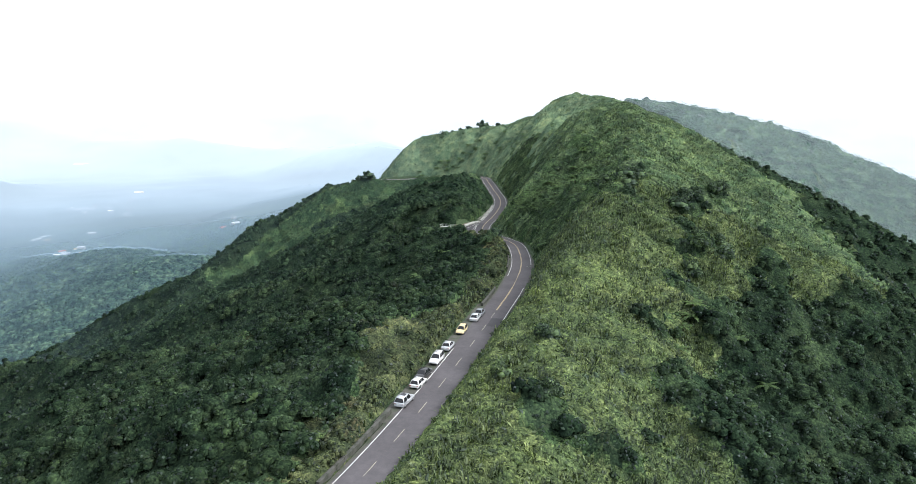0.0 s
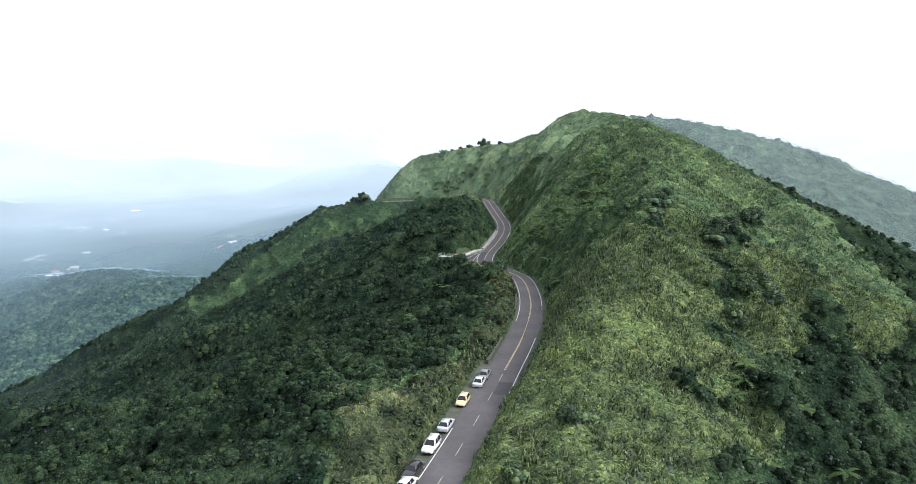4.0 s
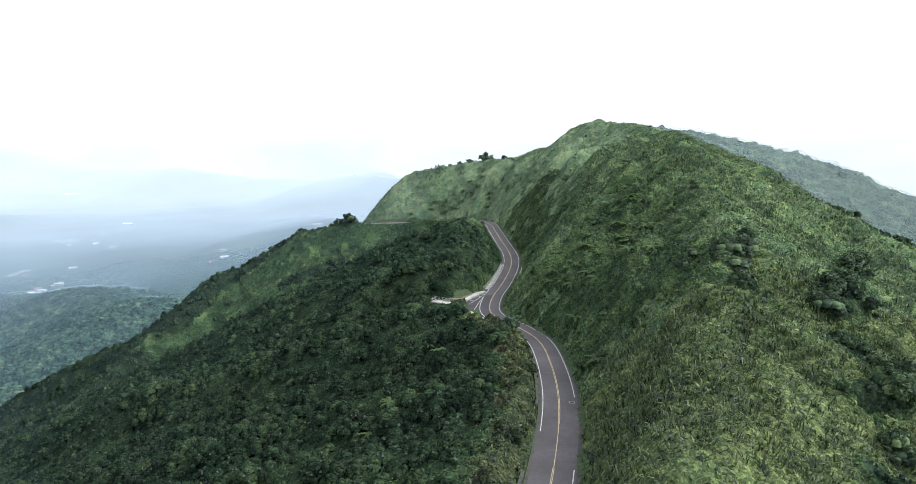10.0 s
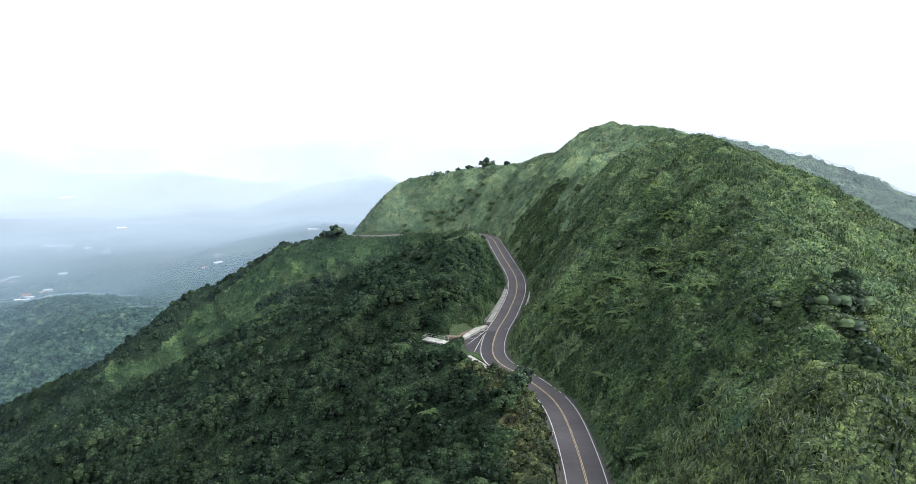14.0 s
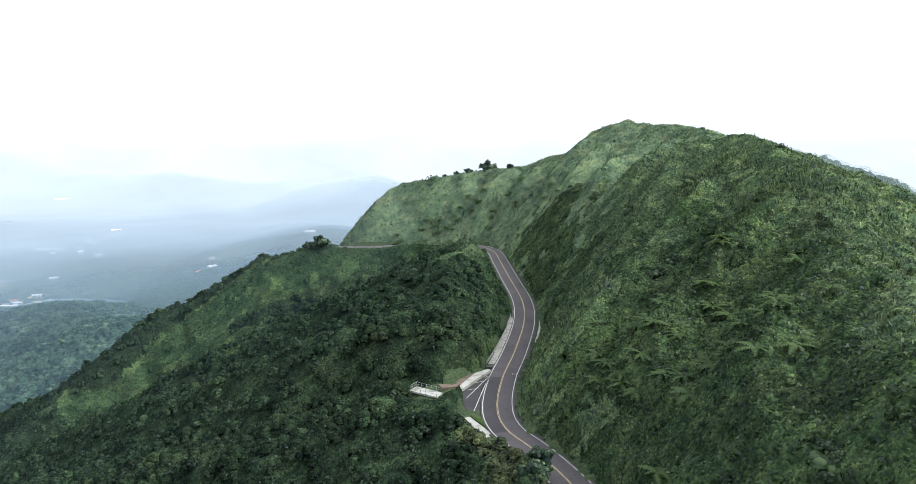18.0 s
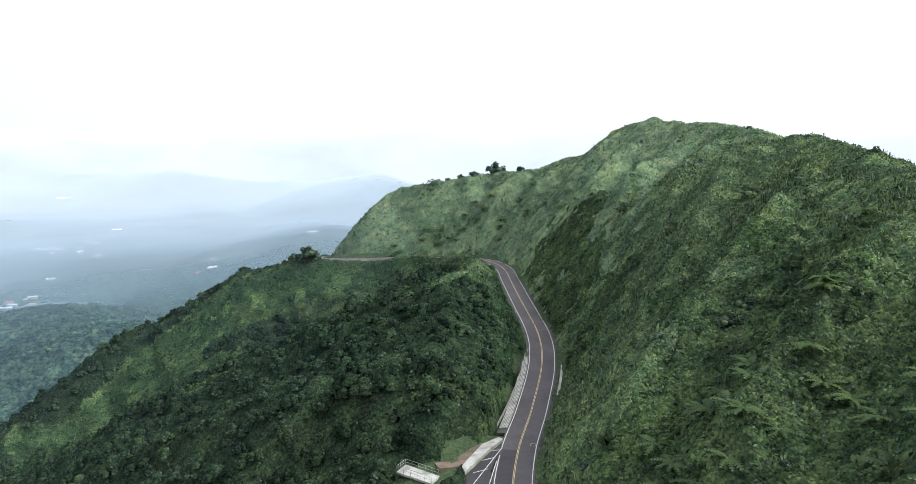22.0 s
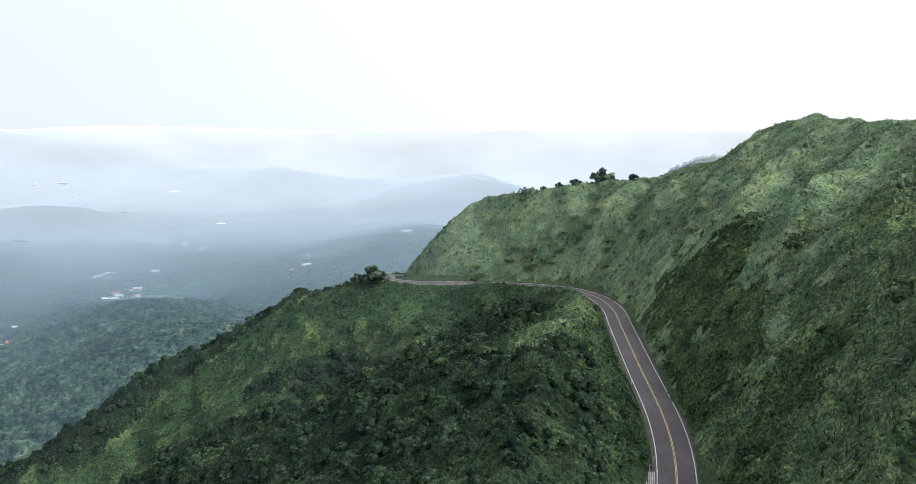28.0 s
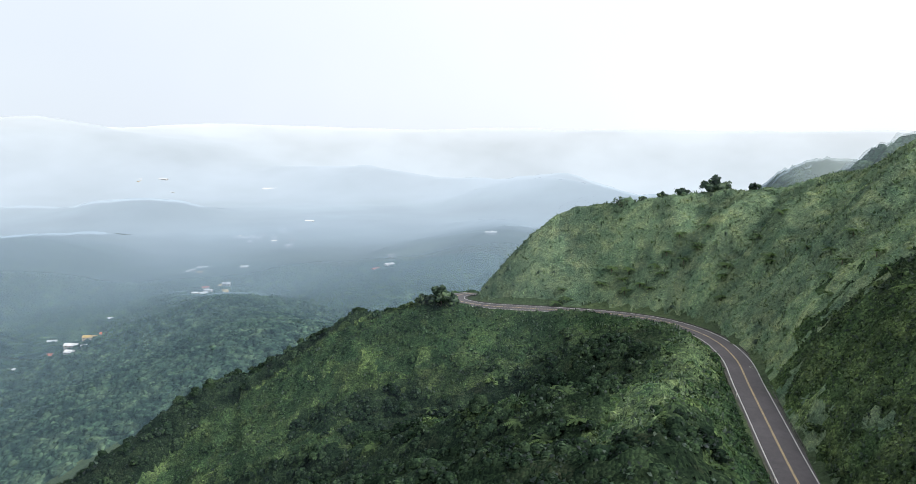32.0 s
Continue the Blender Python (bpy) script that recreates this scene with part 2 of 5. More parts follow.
def valley_material():
    m, t = material("distant_forest_and_fields")
    b = node(t, "ShaderNodeBsdfPrincipled", Roughness=.95)
    b.inputs["Specular IOR Level"].default_value = .1
    g = t.nodes.new("ShaderNodeNewGeometry")
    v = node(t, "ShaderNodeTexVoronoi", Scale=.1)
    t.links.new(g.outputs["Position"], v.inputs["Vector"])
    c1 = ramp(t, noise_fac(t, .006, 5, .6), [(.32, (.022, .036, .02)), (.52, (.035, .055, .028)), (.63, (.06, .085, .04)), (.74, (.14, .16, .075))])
    # lit crown tops and shaded gaps between them, put into the colour
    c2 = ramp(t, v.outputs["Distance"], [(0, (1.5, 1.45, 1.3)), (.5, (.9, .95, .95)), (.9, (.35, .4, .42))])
    t.links.new(mix(t, 1.0, c1, c2, 'MULTIPLY'), b.inputs["Base Color"])
    bn = node(t, "ShaderNodeBump", Strength=1.0, Distance=4.0)
    inv = node(t, "ShaderNodeMath")
    inv.operation = 'SUBTRACT'
    inv.inputs[0].default_value = 1.0
    t.links.new(v.outputs["Distance"], inv.inputs[1])
    t.links.new(inv.outputs[0], bn.inputs["Height"])
    t.links.new(bn.outputs[0], b.inputs["Normal"])
    o = t.nodes.new("ShaderNodeOutputMaterial")
    t.links.new(b.outputs[0], o.inputs[0])
    return m


def haze_sheet_material():
    """Distance haze put into a sheet's tint, see-through where thin. Thickness and reach come from the mesh."""
    m, t = material("painted_haze")
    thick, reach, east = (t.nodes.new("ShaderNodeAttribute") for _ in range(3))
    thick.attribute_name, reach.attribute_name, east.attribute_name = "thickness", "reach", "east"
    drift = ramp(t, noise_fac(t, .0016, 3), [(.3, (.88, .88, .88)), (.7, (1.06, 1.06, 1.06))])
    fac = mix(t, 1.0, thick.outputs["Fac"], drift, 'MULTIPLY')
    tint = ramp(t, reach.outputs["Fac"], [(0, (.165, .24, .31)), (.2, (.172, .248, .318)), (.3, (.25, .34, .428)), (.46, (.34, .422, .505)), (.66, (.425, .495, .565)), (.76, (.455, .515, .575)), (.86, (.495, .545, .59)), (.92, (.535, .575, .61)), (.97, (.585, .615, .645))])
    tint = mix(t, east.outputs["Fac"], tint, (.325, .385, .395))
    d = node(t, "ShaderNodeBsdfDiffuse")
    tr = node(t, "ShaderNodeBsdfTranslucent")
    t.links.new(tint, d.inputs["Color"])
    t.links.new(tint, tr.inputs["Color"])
    # fixed upward normal keeps the haze tint even on every slope
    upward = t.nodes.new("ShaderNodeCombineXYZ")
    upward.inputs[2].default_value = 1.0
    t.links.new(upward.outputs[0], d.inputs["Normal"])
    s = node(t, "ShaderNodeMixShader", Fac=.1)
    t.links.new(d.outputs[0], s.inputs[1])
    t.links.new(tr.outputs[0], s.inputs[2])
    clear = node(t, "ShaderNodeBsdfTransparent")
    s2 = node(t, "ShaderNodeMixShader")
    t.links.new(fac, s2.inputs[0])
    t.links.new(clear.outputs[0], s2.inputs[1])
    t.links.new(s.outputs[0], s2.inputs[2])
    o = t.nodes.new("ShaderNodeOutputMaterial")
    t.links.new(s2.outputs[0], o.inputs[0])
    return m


M_GROUND = ground_material()
M_VALLEY = valley_material()
M_PAINTED_HAZE = haze_sheet_material()


def asphalt_material(name, tone):
    m, t = material(name)
    b = node(t, "ShaderNodeBsdfPrincipled", Roughness=.88)
    b.inputs["Specular IOR Level"].default_value = .35
    c1 = ramp(t, noise_fac(t, .12, 4, .6), [(.3, tuple(c * .8 for c in tone)), (.5, tone), (.72, tuple(c * 1.25 for c in tone))])
    c2 = ramp(t, noise_fac(t, 1.1, 5, .7), [(.3, (.85, .85, .86)), (.7, (1.12, 1.11, 1.1))])
    c3 = ramp(t, noise_fac(t, 40, 2), [(.3, (.8, .8, .8)), (.7, (1.2, 1.2, 1.2))])
    t.links.new(mix(t, 1.0, mix(t, 1.0, c1, c2, 'MULTIPLY'), c3, 'MULTIPLY'), b.inputs["Base Color"])
    bn = node(t, "ShaderNodeBump", Strength=.3, Distance=.01)
    t.links.new(noise_fac(t, 60, 2), bn.inputs["Height"])
    t.links.new(bn.outputs[0], b.inputs["Normal"])
    o = t.nodes.new("ShaderNodeOutputMaterial")
    t.links.new(b.outputs[0], o.inputs[0])
    return m


M_ASPHALT = asphalt_material("asphalt", (.074, .069, .074))
M_PATCH = asphalt_material("newer_asphalt", (.044, .042, .047))
M_GRAVEL = surface("gravel_shoulder", (.075, .073, .064), .95, spots=(.035, .048, .024), scale=.5, fine=6, bump=.5)
M_WHITE = surface("white_road_paint", (.62, .62, .6), .7, spots=(.36, .36, .35), scale=1.4, fine=9)
M_DASH = surface("faded_road_paint", (.34, .31, .24), .7, spots=(.17, .165, .15), scale=1.4, fine=9)
M_YELLOW = surface("yellow_road_paint", (.5, .38, .2), .7, spots=(.28, .23, .15), scale=1.4, fine=9)
M_CONCRETE = surface("pale_concrete", (.42, .42, .39), .9, spots=(.24, .24, .21), scale=.6, fine=5, bump=.3)
M_OLDWALL = surface("weathered_concrete", (.068, .068, .06), .95, spots=(.028, .034, .022), scale=.7, fine=4, bump=.5)
M_KERB = surface("dark_mossy_concrete", (.062, .062, .055), .95, spots=(.025, .032, .02), scale=.7, fine=4, bump=.5)
M_SOIL = surface("bare_red_soil", (.165, .122, .092), .97, spots=(.085, .07, .05), scale=.5, fine=4, bump=.6)
M_STEEL = surface("galvanised_steel", (.42, .43, .43), .5, metal=.8, scale=2, fine=15)
M_VERGE = foliage("mown_verge", (.05, .09, .02), (.08, .14, .03), (.12, .18, .045), crown=.6)

# ---------------------------------------------------------------- land form
# road centre line: x, y, z
ROAD = [(-71, -50, 49), (-58.5, -22, 50), (-46, 5, 50.6), (-34, 32, 51.0), (-22, 62, 51.2), (-12.5, 86.4, 51.4), (-3.3, 115, 51.9), (4.5, 142, 52.5),
        (9, 160, 52.2), (14.3, 182, 51.8), (18.9, 209, 51.0), (20.7, 235, 49.8), (20.2, 256, 48.7),
        (15.5, 273, 47.8), (11, 284, 47.3), (10.1, 296, 46.8), (12.3, 314, 46.3), (16.5, 333, 46.4)]
ROAD += [(21, 357, 47.4), (22.3, 378, 48.5), (20.3, 407, 50.0), (18.6, 432, 51.2), (17.6, 449, 51.5),
         (13.5, 465, 51.2), (5, 482, 49.5), (-6, 494, 47.6), (-20, 500.5, 46.2), (-36, 502, 45.6), (-49, 503.3, 45.1), (-58, 508, 44.5),
         (-63.5, 516.5, 43.4), (-65, 527, 42.2), (-63, 540, 40)]

# crests: x, y, z, slope on the left of the way, slope on the right
CREST_MAIN = [(-62, -90, 44, .25, .5), (-40, -30, 45, .25, .5), (-22, 20, 46, .25, .5), (-6, 60, 49, .25, .5), (5, 88, 52, .3, .55), (15, 122, 57, .4, .58), (27, 158, 63, .55, .55),
              (40, 194, 70, .7, .5), (52, 216, 75, .75, .5), (60, 245, 77, .6, .5), (68, 275, 81, .6, .5),
              (73, 304, 88, .65, .5), (79, 332, 92.5, .65, .5), (83, 372, 95.5, .62, .5), (87, 430, 99.5, .62, .5),
              (78, 490, 101.2, .7, .6), (92, 560, 84, .6, .6), (112, 640, 66, .5, .5)]
CREST_BEND = [(78, 490, 101.2, .7, .9), (66, 500, 97.5, .7, .9), (53, 510, 87.5, .7, .9), (38, 521, 82, .7, .95), (18, 528, 79.5, .8, 1.0),
              (-8, 529, 74.8, .8, 1.0), (-20, 528, 72.8, .8, 1.0), (-31, 527, 69, .8, 1.0), (-42, 525, 60.5, .8, 1.0), (-53, 522, 50, .8, 1.0), (-58, 520, 44, .8, 1.0)]
CREST_SPUR = [(-46, 505, 44.6, .75, .7), (-62, 500, 45.5, .75, .75), (-74, 497, 42, .75, .8), (-91, 492, 38.5, .75, .85),
              (-125, 481, 22, .72, .85), (-150, 455, 1, .68, .85), (-172, 420, -22, .68, .85), (-200, 380, -48, .68, .85),
              (-260, 320, -85, .68, .8), (-340, 260, -140, .68, .7)]
CREST_EAST = [(86, 372, 98, .5, .5), (120, 385, 76, .5, .5), (160, 380, 50, .5, .5), (230, 350, 12, .5, .5), (320, 300, -50, .5, .5)]
CREST_HUMP = [(-4, 138, 52, .4, .4), (-19, 130, 55.0, .4, .4), (-46, 121, 45, .42, .42), (-86, 108, 24, .45, .45), (-150, 90, -10, .5, .5)]
CREST_WEST = [(-20, 178, 42, .4, .4), (-60, 192, 28, .42, .42), (-86, 206, 20, .45, .45), (-120, 235, 7, .5, .5), (-165, 264, -4, .5, .5), (-240, 305, -28, .5, .5),
              (-340, 340, -90, .5, .5)]
CREST_FAR = [(215, 985, 94, 1.0, 1.0), (245, 1005, 99, .5, .5), (344, 1029, 86, .4, .42), (480, 1000, 50, .4, .42),
             (590, 950, 0, .4, .42), (760, 880, -70, .4, .42)]
CREST_BACK = [(114, 1210, 12, .5, .5), (151, 1215, 48, .5, .5), (192, 1223, 63.6, .45, .45), (239, 1249, 63.6, .45, .45), (312, 1340, 22, .45, .45)]
PLATFORM_SPOT = [(-1.5, 304.5), (-7.2, 308)]
# hills in and beyond the valley: x, y, z, slopes
HILLS = [[(-800, 1345, -208, .3, .3), (-630, 1240, -166, .3, .3), (-490, 1085, -150, .32, .32), (-366, 939, -112, .36, .36), (-285, 800, -116, .4, .4)],
         [(-2400, 2350, -215, .25, .25), (-2023, 2400, -200, .25, .25), (-1747, 2400, -163, .25, .25), (-1581, 2400, -168, .25, .25), (-1420, 2380, -225, .25, .25)],
         [(-2300, 3550, -185, .3, .3), (-1900, 3600, -112, .3, .3), (-1370, 3600, -95, .3, .3), (-1000, 3600, -150, .3, .3), (-700, 3500, -138, .3, .3), (-420, 3550, -108, .3, .3)],
         [(-420, 3300, -110, .25, .25), (-100, 2900, -140, .25, .25), (250, 2600, -120, .25, .25)],
         [(-3800, 3200, 90, .3, .3), (-3480, 3420, 118, .3, .3), (-3250, 3500, 140, .3, .3), (-3000, 3550, 105, .3, .3), (-2560, 3600, 5, .3, .3)],
         [(-1300, 1250, -190, .25, .25), (-1450, 1600, -165, .25, .25), (-1500, 1900, -200, .25, .25)],
         [(-420, 1500, -190, .2, .2), (-350, 2000, -170, .2, .2), (-450, 2500, -195, .2, .2)]]


def near_line(points, x, y):
    """For each place: distance to a polyline, signed side (left +), and the values carried by its points there."""
    pts = np.array(points, float)
    best = np.full(x.shape, 1e9)
    side = np.zeros(x.shape)
    vals = np.zeros(x.shape + (pts.shape[1] - 2,))
    for a, b in zip(pts[:-1], pts[1:]):
        d = b[:2] - a[:2]
        u = np.clip(((x - a[0]) * d[0] + (y - a[1]) * d[1]) / (d @ d), 0, 1)
        px, py = x - a[0] - u * d[0], y - a[1] - u * d[1]
        q = np.hypot(px, py)
        m = q < best
        best = np.where(m, q, best)
        side = np.where(m, np.sign(d[0] * py - d[1] * px), side)
        vals = np.where(m[..., None], a[2:] + u[..., None] * (b[2:] - a[2:]), vals)
    return best, side, vals


def smooth_line(points, per=8):
    """A Catmull-Rom curve through the points."""
    p = np.array(points, float)
    p = np.vstack([2 * p[0] - p[1], p, 2 * p[-1] - p[-2]])
    out = []
    for i in range(1, len(p) - 2):
        for k in range(per):
            u = k / per
            a, b, c, d = p[i - 1:i + 3]
            out.append(.5 * (2 * b + (c - a) * u + (2 * a - 5 * b + 4 * c - d) * u * u + (3 * b - a - 3 * c + d) * u ** 3))
    out.append(p[-2])
    return np.array(out)


ROADLINE = smooth_line(ROAD)


def step01(v):
    v = np.clip(v, 0, 1)
    return v * v * (3 - 2 * v)


def value_noise(x, y, seed):
    """Smooth value noise between 0 and 1 on a unit grid."""
    def lattice(i, j):
        h = (i * 374761393 + j * 668265263 + seed * 2147483) & 0xffffffff
        h = ((h ^ (h >> 13)) * 1274126177) & 0xffffffff
        return ((h ^ (h >> 16)) & 0xffff) / 65535.0
    i, j = np.floor(x).astype(np.int64), np.floor(y).astype(np.int64)
    u, v = x - i, y - j
    u, v = u * u * (3 - 2 * u), v * v * (3 - 2 * v)
    return ((lattice(i, j) * (1 - u) + lattice(i + 1, j) * u) * (1 - v)
            + (lattice(i, j + 1) * (1 - u) + lattice(i + 1, j + 1) * u) * v)


def fractal(x, y, size, seed, octaves=3):
    s, a, tot = 0, 1, 0
    for k in range(octaves):
        s = s + a * value_noise(x / size * 2 ** k + 17.3 * k, y / size * 2 ** k - 9.1 * k, seed + k)
        tot += a
        a *= .5
    return s / tot - .5


def crest_height(points, x, y, soft):
    d, side, v = near_line(points, x, y)
    slope = np.where(side > 0, v[..., 1], v[..., 2])
    return v[..., 0] - slope * (np.sqrt(d * d + soft * soft) - soft)


def ribs(x, y, side):
    """Ribs and gullies down the main ridge: 1 on a rib, 0 in a gully."""
    u = np.where(side > 0, y - .85 * x, y * .8 + .7 * x) + 16 * fractal(x, y, 45, 15)
    return 1 - np.abs(np.sin(np.pi * u / 31))


def flank_ribs(x, y):
    """Ribs down the valley side."""
    u = y + .45 * x + 26 * fractal(x, y, 60, 19)
    return 1 - np.abs(np.sin(np.pi * u / 46))


def land(x, y):
    """Height of the bare ground."""
    x, y = np.asarray(x, float), np.asarray(y, float)
    rd, rs, rv = near_line(ROADLINE, x, y)
    rz = rv[..., 0]
    fall = .36 + .12 * np.clip((y - 225) / 40, 0, 1) + .3 * np.exp(-((y - 395) / 50) ** 2) + .5 * np.clip((y - 470) / 40, 0, 1)
    parts = [crest_height(CREST_MAIN, x, y, 4.0), crest_height(CREST_BEND, x, y, 5.0), crest_height(CREST_SPUR, x, y, 6.0),
             crest_height(CREST_EAST, x, y, 8.0), crest_height(CREST_HUMP, x, y, 6.0), crest_height(CREST_FAR, x, y, 25.0),
             crest_height(CREST_BACK, x, y, 45.0), crest_height(CREST_WEST, x, y, 8.0), rz - fall * np.maximum(rd - 4, 0)]
    k = 2.5
    top = np.max(parts, axis=0)
    h = top + k * np.log(sum(np.exp((p - top) / k) for p in parts))
    away = np.clip((rd - 6) / 25, 0, 1)
    h = h + away * (7 * fractal(x, y, 38, 3) + 3.2 * fractal(x, y, 11, 8)) + np.clip((rd - 5) / 6, 0, 1) * 1.3 * fractal(x, y, 4.2, 12, 2)
    # ribs and gullies running down both flanks of the main ridge
    md, ms, _ = near_line(CREST_MAIN, x, y)
    face = np.clip((near_line(CREST_BEND, x, y)[0] - 4) / 16, 0, 1) * np.clip((rd - 7) / 14, 0, 1) * np.clip((md - 3) / 14, 0, 1) * (y > 205) * (rs < 0)
    h = h + np.where(ms > 0, face * 7.5, np.clip((md - 8) / 20, 0, 1) * 4.5 * (rs < 0)) * (ribs(x, y, ms) - .36)
    # gullies down the valley side and the inner face of the spur
    down = np.clip((rd - 14) / 30, 0, 1) * (rs > 0) * (y > 60) * np.clip((near_line(CREST_SPUR, x, y)[0] - 4) / 25, 0, 1)
    h = h + down * 7 * (flank_ribs(x, y) - .36)
    # valley floor and its hills
    floor = -232 + 34 * fractal(x, y, 420, 21) + 10 * fractal(x, y, 90, 31)
    for hill in HILLS:
        floor = np.maximum(floor, crest_height(hill, x, y, 60.0) + 26 * fractal(x, y, 160, 25))
    rim = step01((np.hypot(x, y - 140) - 3950) / 900)
    floor = np.maximum(floor, floor + rim * (84 + 70 * fractal(x, y, 900, 27) - floor))
    h = np.maximum(h, floor) + 6 * np.exp(-np.abs(h - floor) / 12)
    # the road bench: cut on the hill side, fill on the valley side
    left = rs > 0
    bench = np.where(left, 4.6 + 1.7 * np.clip(np.minimum(y - 96, 168 - y) / 4, 0, 1) * (y < 200), 4.6 + 2.6 * np.clip((y - 468) / 10, 0, 1))
    apron = left & (y > 278) & (y < 322)
    bench = np.where(apron, 4.6 + 5.5 * np.clip((y - 280) / 7, 0, 1) * np.clip((321 - y) / 12, 0, 1), bench)
    h = np.minimum(h, rz - .25 + np.where(left, .6, 1.25) * np.maximum(rd - bench, 0))
    h = np.where(rd < bench, rz - .25, h)
    h = np.where(left & (y > 320) & (y < 362) & (rd > 2.4) & (rd < 6.6), np.minimum(h, rz - 1.2 - .25 * (rd - 2.9)), h)
    # levelled spot for the viewing platform
    h = np.where(left & (rd > bench), np.minimum(h, 45.45 + .9 * np.maximum(near_line(PLATFORM_SPOT, x, y)[0] - 2.6, 0)), h)
    return h


def grid_mesh(name, xs, ys, height):
    gx, gy = np.meshgrid(xs, ys)
    z = height(gx, gy)
    v = np.stack([gx.ravel(), gy.ravel(), z.ravel()], 1)
    n, m = len(xs), len(ys)
    i = (np.arange(m - 1)[:, None] * n + np.arange(n - 1)[None, :]).ravel()
    f = np.stack([i, i + 1, i + n + 1, i + n], 1)
    me = bpy.data.meshes.new(name)
    me.vertices.add(len(v))
    me.vertices.foreach_set("co", v.ravel())
    me.loops.add(f.size)
    me.loops.foreach_set("vertex_index", f.ravel().astype(np.int32))
    me.polygons.add(len(f))
    me.polygons.foreach_set("loop_start", np.arange(0, f.size, 4, dtype=np.int32))
    me.update(calc_edges=True)
    me.polygons.foreach_set("use_smooth", np.ones(len(f), bool))
    return me

def soup(name, verts, faces, mat, tone=None):
    """A mesh from arrays of triangles or quads."""
    me = bpy.data.meshes.new(name)
    me.vertices.add(len(verts))
    me.vertices.foreach_set("co", np.ascontiguousarray(verts, np.float32).ravel())
    me.loops.add(faces.size)
    me.loops.foreach_set("vertex_index", faces.ravel().astype(np.int32))
    me.polygons.add(len(faces))
    k = faces.shape[1]
    me.polygons.foreach_set("loop_start", np.arange(0, faces.size, k, dtype=np.int32))
    me.update(calc_edges=True)
    me.materials.append(mat)
    if tone is not None:
        me.attributes.new("tone", 'FLOAT', 'POINT').data.foreach_set("value", np.ascontiguousarray(tone, np.float32))
    return me


# ---------------------------------------------------------------- ground
def lines(*runs):
    """Grid lines from runs of (start, end, step)."""
    return np.concatenate([np.arange(a, b - .01, st) for a, b, st in runs])


def root(name, mesh, mat, label, category, kind="", group=""):
    if mat:
        mesh.materials.append(mat)
    return tagged(new(name, mesh), label, category, group, kind)


OUT_X = (lines((-4600, -1500, 48), (-1500, -900, 18), (-900, -220, 11)), lines((131, 200, 5), (200, 700, 12), (700, 3000, 60)))
OUT_Y = (lines((-900, -100, 60), (-100, 50, 7)), lines((560, 640, 5), (640, 1300, 10), (1300, 2000, 18), (2000, 4900, 40)))
GX = np.concatenate([OUT_X[0], np.arange(-220, 131, 3.25), OUT_X[1]])
GY = np.concatenate([OUT_Y[0], np.arange(50, 560, 3.25), OUT_Y[1]])


def near_ridge(x, y):
    """1 on the ridge itself, 0 out over the valley."""
    d = np.minimum(near_line(ROADLINE[::6], x, y)[0], near_line(CREST_SPUR, x, y)[0] * .8)
    return np.clip((330 - d) / 60, 0, 1)


def distant_relief(x, y):
    """Land with the rounded tree tops of distant woods."""
    z = land(x, y)
    out = 1 - near_ridge(x, y)
    return z + out * (4 * fractal(x, y, 19, 71, 2) + 5 * fractal(x, y, 80, 77, 2))


ground_mesh = grid_mesh("ground", GX, GY, distant_relief)
ground = root("ground", ground_mesh, M_GROUND, "mountain ridge and valley ground of soil, herbs and distant woods", "ground", "structure")
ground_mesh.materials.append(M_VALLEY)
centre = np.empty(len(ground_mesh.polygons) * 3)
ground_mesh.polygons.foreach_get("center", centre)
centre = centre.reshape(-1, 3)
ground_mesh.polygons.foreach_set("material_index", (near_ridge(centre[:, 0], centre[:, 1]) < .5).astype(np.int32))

# sheet tinted as distance haze over the slopes, the valley and the far hills, following the land
def haze_reach(x, y):
    """Rough distance from the camera's way to a place, which grades the haze."""
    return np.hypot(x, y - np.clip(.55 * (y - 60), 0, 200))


def haze_height(x, y):
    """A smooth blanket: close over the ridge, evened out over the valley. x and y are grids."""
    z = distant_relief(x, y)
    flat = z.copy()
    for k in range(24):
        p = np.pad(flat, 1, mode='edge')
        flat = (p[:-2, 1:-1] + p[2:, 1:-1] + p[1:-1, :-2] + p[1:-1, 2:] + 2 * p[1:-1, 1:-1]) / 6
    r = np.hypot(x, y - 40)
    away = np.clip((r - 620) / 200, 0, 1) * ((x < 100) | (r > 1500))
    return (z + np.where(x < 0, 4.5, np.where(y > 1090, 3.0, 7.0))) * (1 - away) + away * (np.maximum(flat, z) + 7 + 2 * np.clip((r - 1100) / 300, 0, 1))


haze_mesh = grid_mesh("valley_haze_sheet", np.concatenate([OUT_X[0], np.arange(-220, 131, 6.5), OUT_X[1]]), np.concatenate([OUT_Y[0], np.arange(50, 560, 6.5), OUT_Y[1]]), haze_height)
spot = np.empty(len(haze_mesh.vertices) * 3)
haze_mesh.vertices.foreach_get("co", spot)
mx, my = spot.reshape(-1, 3)[:, 0], spot.reshape(-1, 3)[:, 1]
reach = haze_reach(mx, my)
# extra, greyer haze colour over the hill behind the ridge
east_haze = step01((mx - 90) / 120) * step01((my - 560) / 120) * step01((2000 - my) / 600)
